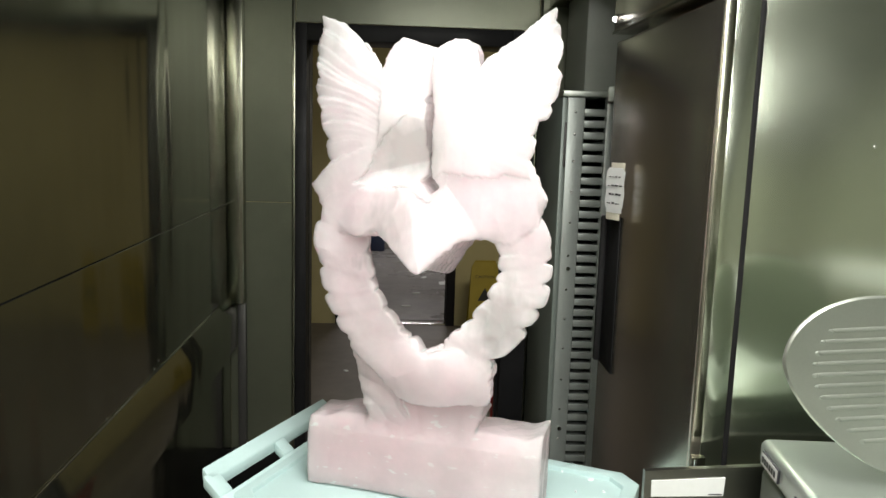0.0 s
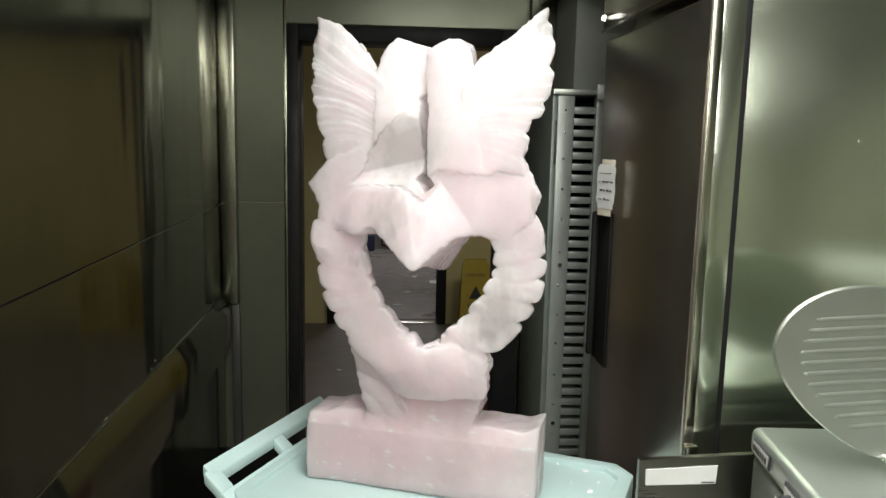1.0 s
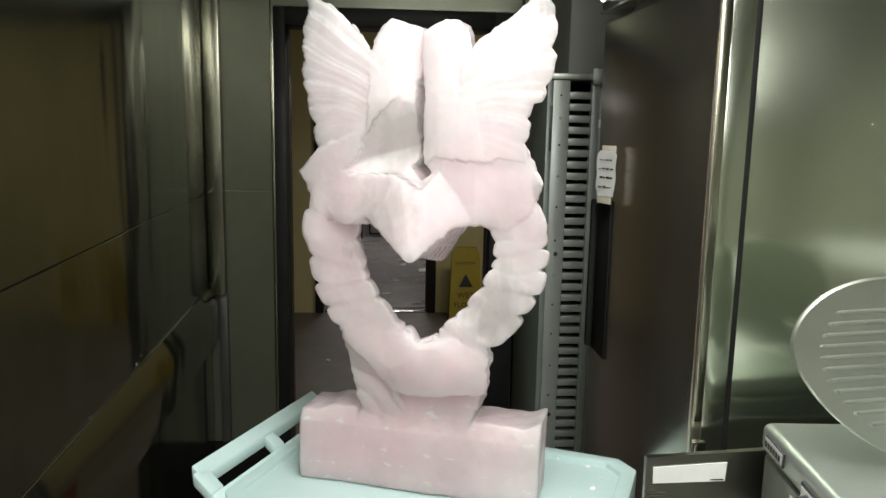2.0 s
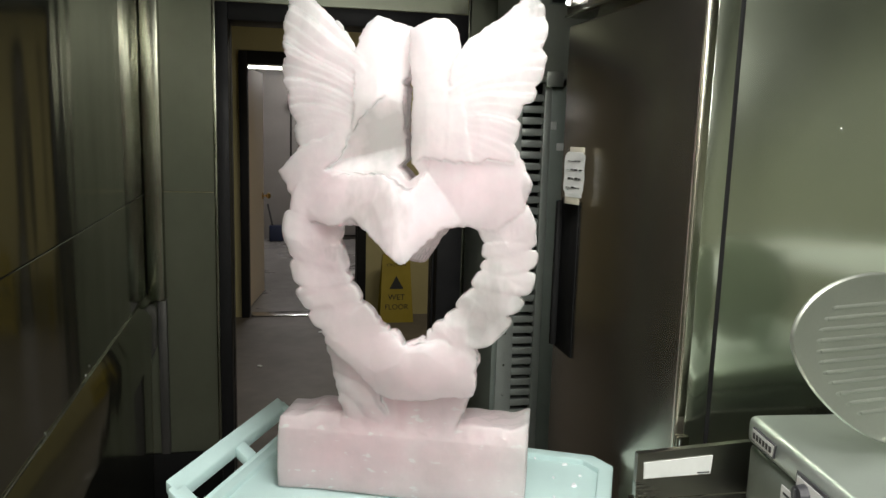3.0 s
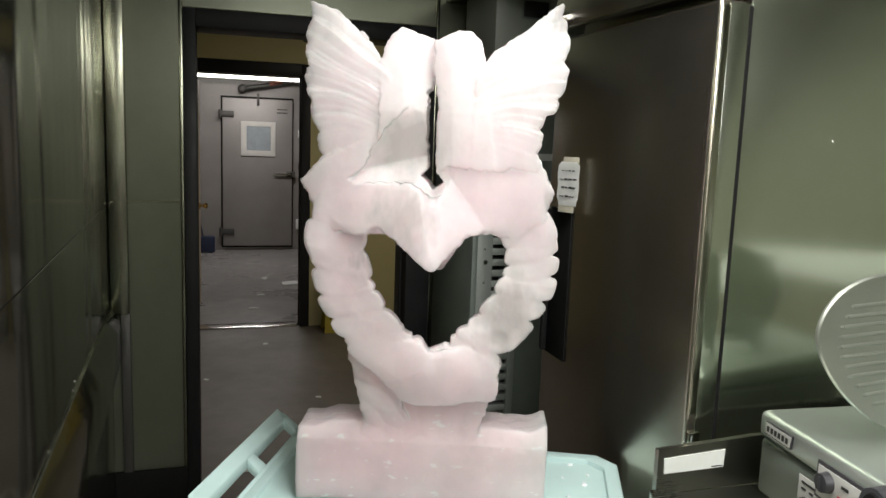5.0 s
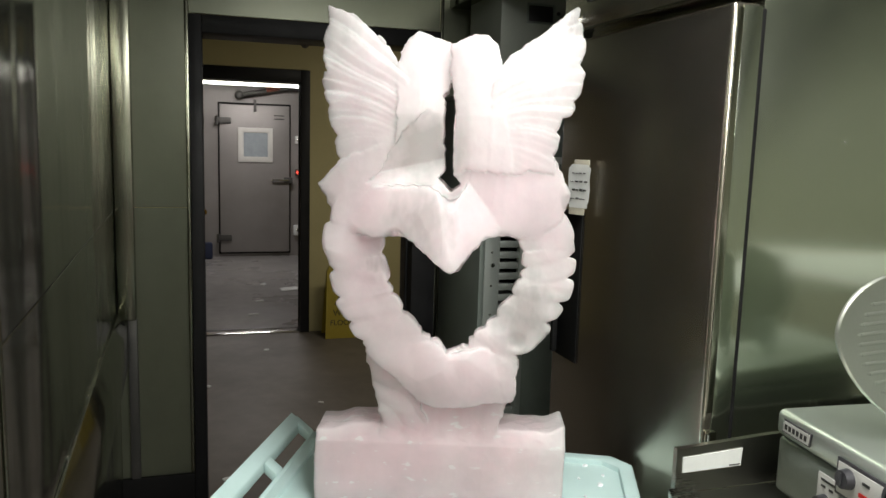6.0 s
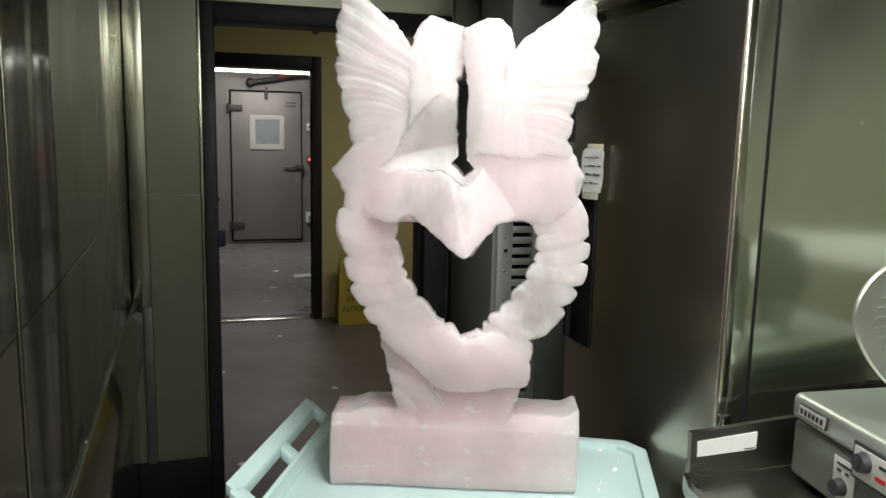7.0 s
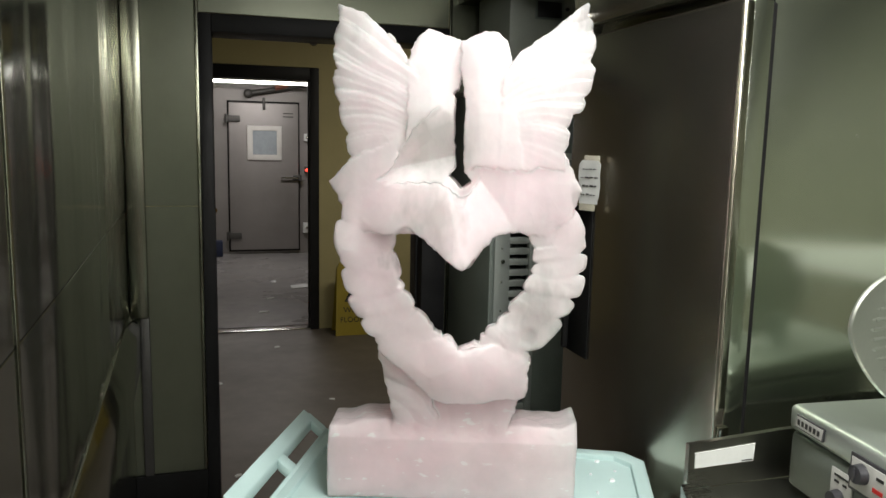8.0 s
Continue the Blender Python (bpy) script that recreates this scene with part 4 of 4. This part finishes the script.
slicer = next(o for o in bpy.data.objects if o.name == "meat_slicer")
bpy.context.view_layer.update()
bm, spot, cx, cz = gauge_plate()
SATIN = surface("satin_aluminium", (0.47, 0.495, 0.445), (0.40, 0.425, 0.38), (0.38, 0.5), 0.95, 5, 240, 0.08)
plate = part("gauge_plate", bm, SATIN, slicer, "round satin metal gauge plate with ribs")
plate.matrix_parent_inverse = slicer.matrix_world.inverted()
for k in range(11):
    z = 1.385 - 0.0165 * k
    x0 = 1.312 + 0.0028 * (k - 3) ** 2 * (k > 3) * 0.6 + 0.002 * max(0, 3 - k) ** 2
    bm = tube(ball(bmesh.new(), (x0, 0, z), 0.0036, 2.2, 0.55, 1.0), (x0, 0, z), (1.60, 0, z + 0.016), 0.0036, n=12)
    for v in bm.verts:
        v.co.y = -2.108 + 0.6 * v.co.y
    part("rib", bm, SATIN, plate)
br = part("plate_bracket", boxed(1.50, 1.56, -2.10, -2.06, 1.12, 1.24, 0.004), CAST_STEEL, slicer)
br.matrix_parent_inverse = slicer.matrix_world.inverted()
br = part("plate_bolt", ball(tubed((1.452, -2.118, 1.172), (1.452, -2.10, 1.172), 0.006, n=12), (1.452, -2.12, 1.172), 0.007), POLISHED, slicer)
br.matrix_parent_inverse = slicer.matrix_world.inverted()


# ---- wall details in the bay ----
def notice(x0, x1, z0, z1, mat, label):
    n = thing("notice", label, "notice", ((x0 + x1) / 2, -0.0012, z0))
    w, h = (x1 - x0) / 2, z1 - z0
    part("sheet", boxed(-w, w, -0.003, 0, 0, h, 0.0005), mat, n)
    for k in range(3):
        part("line", boxed(-w * 0.7, w * (0.7 - 0.2 * (k % 2)), -0.0042, -0.0032, h * (0.25 + 0.2 * k), h * (0.32 + 0.2 * k)), INK, n)
    return n


notice(1.296, 1.362, 1.640, 1.70, TAPE, "small brown printed notice on the steel wall")
notice(1.312, 1.352, 1.47, 1.615, TAPE, "narrow pale notice strip on the steel wall")


# ---- corridor ----
def wet_floor_sign():
    g = thing("floor_sign", "yellow plastic wet floor sign leaning on the wall", "sign", (1.40, 3.19, 0), 0)
    outline = [(-0.14, 0.0), (0.14, 0.0), (0.115, 0.56), (0.085, 0.62), (-0.085, 0.62), (-0.115, 0.56)]
    a = part("front_leaf", prism(outline, -0.012, 0.0, "xz"), YELLOW, g)
    a.matrix_basis = pose(0, -0.10, 0, -10, 0, 0)
    b = part("back_leaf", prism(outline, 0.0, 0.012, "xz"), YELLOW, g)
    b.matrix_basis = pose(0, 0.10, 0, 10, 0, 0)
    for text, z, size in (("CAUTION", 0.47, 0.036), ("WET", 0.19, 0.066), ("FLOOR", 0.11, 0.062)):
        cu = bpy.data.curves.new("lettering", "FONT")
        cu.body, cu.size, cu.align_x, cu.extrude = text, size, "CENTER", 0.0006
        tmp = bpy.data.objects.new("lettering", cu)
        scene.collection.objects.link(tmp)
        bpy.context.view_layer.update()
        me = bpy.data.meshes.new_from_object(tmp)
        bpy.data.objects.remove(tmp)
        me.materials.clear()
        me.materials.append(INK)
        ob = new("lettering", me)
        ob.parent = a
        ob.matrix_basis = pose(0, -0.0135, z, 90, 0, 0)
    tri = part("pictogram", prism([(-0.06, 0.28), (0.06, 0.28), (0.0, 0.39)], -0.0142, -0.0125, "xz"), INK, a)
    return g


wet_floor_sign()


def bucket():
    b = thing("bucket", "red plastic bucket standing on the corridor floor", "bucket", (1.285, 0.46, 0))
    bm = bmesh.new()
    prof = [(0.0, 0.004), (0.105, 0.004), (0.11, 0.0), (0.135, 0.385), (0.145, 0.385), (0.145, 0.40), (0.130, 0.40), (0.104, 0.012), (0.0, 0.012)]
    rows = []
    for r, z in prof:
        rows.append([bm.verts.new((r * math.cos(k * math.pi / 16), r * math.sin(k * math.pi / 16), z)) for k in range(32)] if r else [bm.verts.new((0, 0, z))])
    for a, c in zip(rows, rows[1:]):
        for k in range(32):
            q = [a[k % len(a)], a[(k + 1) % len(a)], c[(k + 1) % len(c)], c[k % len(c)]]
            q = list(dict.fromkeys(q))
            if len(q) > 2:
                bm.faces.new(q)
    bmesh.ops.recalc_face_normals(bm, faces=bm.faces)
    part("pail", bm, RED, b)
    return b


bucket()


def door_leaf():
    d = thing("door_leaf", "open cream painted door with brass knob", "door", (0.122, 3.535, 0), -8.0)
    part("leaf", boxed(0.0, 0.042, 0.0, 0.855, 0.012, 2.068, 0.003), CREAM_DOOR, d)
    part("edge_plate", boxed(0.008, 0.034, 0.8552, 0.857, 0.86, 1.02, 0.0005), BRASS, d)
    k = part("knob", tubed((0.042, 0.79, 0.935), (0.085, 0.79, 0.935), 0.010, n=14), BRASS, d, "round brass knob")
    part("knob_ball", ball(bmesh.new(), (0.098, 0.79, 0.935), 0.027, 0.8), BRASS, k)
    part("rose", tubed((0.0422, 0.79, 0.935), (0.050, 0.79, 0.935), 0.032, n=20), BRASS, k)
    for z in (0.25, 1.05, 1.85):
        part("hinge", tubed((-0.004, -0.006, z - 0.05), (-0.004, -0.006, z + 0.05), 0.008, n=12), BRASS, d)
    return d


door_leaf()
ws = thing("wall_sensor", "small round dark sensor dome on the cream wall", "sensor", (1.121, 3.3695, 2.391))
part("base_ring", tubed((0, -0.010, 0), (0, 0, 0), 0.030, 0.034, n=20), HINGE_METAL, ws)
part("dome", ball(bmesh.new(), (0, -0.012, 0), 0.022, 1, 0.8, 1), DARK_PLASTIC, ws)


# ---- store room: walk-in cooler front ----
def cooler_door():
    d = thing("cooler_door", "closed grey metal walk-in cooler door with small window", "door", (0.54, 7.798, 0))
    W = 0.93
    part("slab", boxed(0.0, W, -0.055, -0.004, 0.06, 2.07, 0.012, 3), GREY_METAL, d)
    part("door_gasket", boxed(-0.018, W + 0.018, -0.004, -0.0005, 0.035, 2.095, 0.001), BLACK_RUBBER, d, "dark rubber seal round the door")
    for z in (1.86, 0.27):
        h = part("hinge", boxed(-0.05, 0.15, -0.078, -0.0555, z - 0.05, z + 0.035, 0.008), HINGE_METAL, d, "heavy dark strap hinge")
        part("hinge_barrel", tubed((-0.03, -0.085, z - 0.07), (-0.03, -0.085, z + 0.05), 0.018, n=16), HINGE_METAL, h)
    wf = part("window_frame", ring_prism([(0.24, 1.30), (0.70, 1.30), (0.70, 1.765), (0.24, 1.765)], [(0.315, 1.375), (0.635, 1.375), (0.635, 1.70), (0.315, 1.70)], 0, 0.02), surface("light_frame", (0.62, 0.61, 0.57), (0.5, 0.49, 0.46), (0.4, 0.6), 0, 6, 90, 0.1), d, "pale window frame")
    wf.matrix_basis = pose(0, -0.0555, 0, 90, 0, 0)
    part("pane", boxed(0.316, 0.634, -0.062, -0.0556, 1.376, 1.699), surface("pane_grey", (0.36, 0.40, 0.42), (0.24, 0.27, 0.29), (0.05, 0.15), 0, 4, 40, 0.02), d, "glossy frosted window pane")
    hd = part("handle", boxed(0.68, 0.92, -0.105, -0.085, 1.045, 1.075, 0.008), POLISHED, d, "bright latch handle")
    part("latch", boxed(0.85, 0.97, -0.0848, -0.0556, 1.02, 1.10, 0.008), HINGE_METAL, hd)
    part("closer", boxed(0.45, 0.485, -0.09, -0.0556, 1.98, 2.14, 0.006), HINGE_METAL, d)
    part("nameplate", boxed(0.72, 0.86, -0.059, -0.0556, 1.93, 1.945, 0.001), HINGE_METAL, d)
    part("nameplate", boxed(0.72, 0.86, -0.059, -0.0556, 1.885, 1.90, 0.001), HINGE_METAL, d)
    return d


cooler_door()


def switch_box(x, z, s, lamp):
    b = thing("switch_box", "small metal switch box on the cooler wall", "switch", (x, 7.7995, z))
    part("case", boxed(-s, s, -0.05, 0.0, -s * 1.3, s * 1.3, 0.006), HINGE_METAL if lamp else PAPER, b)
    part("lamp", ball(bmesh.new(), (0, -0.055, 0), 0.022), LAMP_RED if lamp else POLISHED, b)
    return b


switch_box(1.585, 1.17, 0.035, True)
switch_box(1.585, 0.36, 0.055, False)
switch_box(1.59, 1.62, 0.04, False)

pp = thing("pipe", "dark insulated pipe with a red valve above the cooler door", "pipe", (0, 0, 0))
part("pipe_run", ball(tubed((0.80, 7.70, 2.19), (1.75, 7.70, 2.36), 0.035, n=16), (0.80, 7.70, 2.19), 0.06), HINGE_METAL, pp)
part("valve", tubed((1.15, 7.66, 2.28), (1.32, 7.66, 2.315), 0.042, n=14), PIPE, pp, "red painted valve")
part("pipe_end", tubed((0.80, 7.70, 2.19), (0.80, 7.80, 2.19), 0.035, n=14), HINGE_METAL, pp)


def tube_lamp(place, length, axis, group):
    """A ceiling batten with one glowing tube."""
    t = thing("ceiling_lamp", "ceiling batten with a glowing white fluorescent tube", "lamp", place, 90 if axis == "y" else 0, group)
    part("batten", boxed(-length / 2, length / 2, -0.07, 0.07, -0.06, 0.0, 0.006), CEILING, t)
    part("tube", tubed((-length / 2 + 0.03, 0, -0.082), (length / 2 - 0.03, 0, -0.082), 0.02, n=14), TUBE, t)
    return t


tube_lamp((0.75, 7.35, 2.399), 1.7, "x", "tube lamps")

bt = thing("broom", "blue plastic dustpan leaning in the store room", "dustpan", (0.335, 7.60, 0))
part("pan", boxed(-0.10, 0.10, -0.06, 0.06, 0.0, 0.22, 0.02), BLUE_DARK, bt)
part("stick", tubed((-0.05, 0.0, 0.2), (-0.12, 0.10, 0.50), 0.013, n=12), DARK_PLASTIC, bt)
bt.name = "dustpan"


# ---- litter on the floors ----
def scrap(x, y, sx, sy, turn, label, mat=None):
    g = thing("paper_scrap", label, "litter", (x, y, 0.0), turn)
    part("scrap", prism([(-sx, -sy), (sx * 0.6, -sy * 0.8), (sx, sy * 0.4), (sx * 0.2, sy), (-sx * 0.8, sy * 0.7)], 0.001, 0.006, "xy"), mat or PAPER, g)


for x, y, sx, sy, a in ((0.768, 2.841, 0.022, 0.018, 10), (0.331, 2.02, 0.015, 0.02, 40), (1.00, 1.55, 0.012, 0.02, 70), (0.50, 0.56, 0.05, 0.012, 8), (0.40, 0.565, 0.02, 0.012, 30)):
    scrap(x, y, sx, sy, a, "small white paper scrap on the floor")
for x, y, sx, sy, a in ((1.25, 5.30, 0.16, 0.10, 12), (0.85, 4.7, 0.05, 0.03, 30), (0.95, 5.6, 0.07, 0.03, 70), (0.75, 4.1, 0.05, 0.03, 0)):
    scrap(x, y, sx, sy, a, "flattened white paper scrap on wet floor")


# ---- behind the camera, unseen: pale shapes added to brighten reflections in the steel ----
# made-up counter; its pale faces act as reflectors
def reflection_counter():
    c = thing("reflection_counter", "unseen pale worktop on a steel base, added for reflections", "counter", (0.0, -5.4, 0))
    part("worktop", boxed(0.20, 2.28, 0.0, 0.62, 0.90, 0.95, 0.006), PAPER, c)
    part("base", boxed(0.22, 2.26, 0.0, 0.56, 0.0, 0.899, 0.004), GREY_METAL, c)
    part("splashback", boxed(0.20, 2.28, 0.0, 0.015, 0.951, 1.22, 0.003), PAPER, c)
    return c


reflection_counter()
# added reflector for the bright band on the refrigerator's side
structure("trim_6", boxed(2.285, 2.2995, -4.4, -1.95, 1.25, 1.39, 0.004), PAPER, "unseen pale board added for a bright band in the reflections")


# ---- melting splinters beside the carving ----
def ice_chip(x, y, size, turn, seed):
    rnd = random.Random(seed)
    bm = bmesh.new()
    n = 9
    low, high = [], []
    for k in range(n):
        a = 2 * math.pi * k / n
        r = size * rnd.uniform(0.6, 1.1)
        low.append(bm.verts.new((r * math.cos(a), 0.6 * r * math.sin(a), 0.0)))
        high.append(bm.verts.new((0.75 * r * math.cos(a), 0.45 * r * math.sin(a), 0.003 + 0.12 * size)))
    bm.faces.new(low[::-1])
    bm.faces.new(high)
    for k in range(n):
        j = (k + 1) % n
        bm.faces.new((low[k], low[j], high[j], high[k]))
    ob = new("ice_chip", finish(bm, "ice_chip", WET_ICE))
    ob.matrix_world = pose(x, y, 0.8895, 0, 0, turn)
    return tagged(ob, "small wet ice splinter lying on the cart deck", "ice chip", group="ice splinters on the cart")


for k, (x, y, size) in enumerate(((1.146, -1.541, 0.008), (1.131, -1.64, 0.011), (1.071, -1.686, 0.006), (1.10, -1.60, 0.005), (1.16, -1.60, 0.005), (0.60, -1.50, 0.006), (1.05, -1.72, 0.007), (1.09, -1.50, 0.006))):
    ice_chip(x, y, size, 37 * k, k)
# unseen battens, added above the two kitchen area lights
tube_lamp((0.92, -2.42, 2.499), 1.0, "y", "tube lamps")
tube_lamp((0.9, -4.3, 2.499), 1.3, "y", "tube lamps")
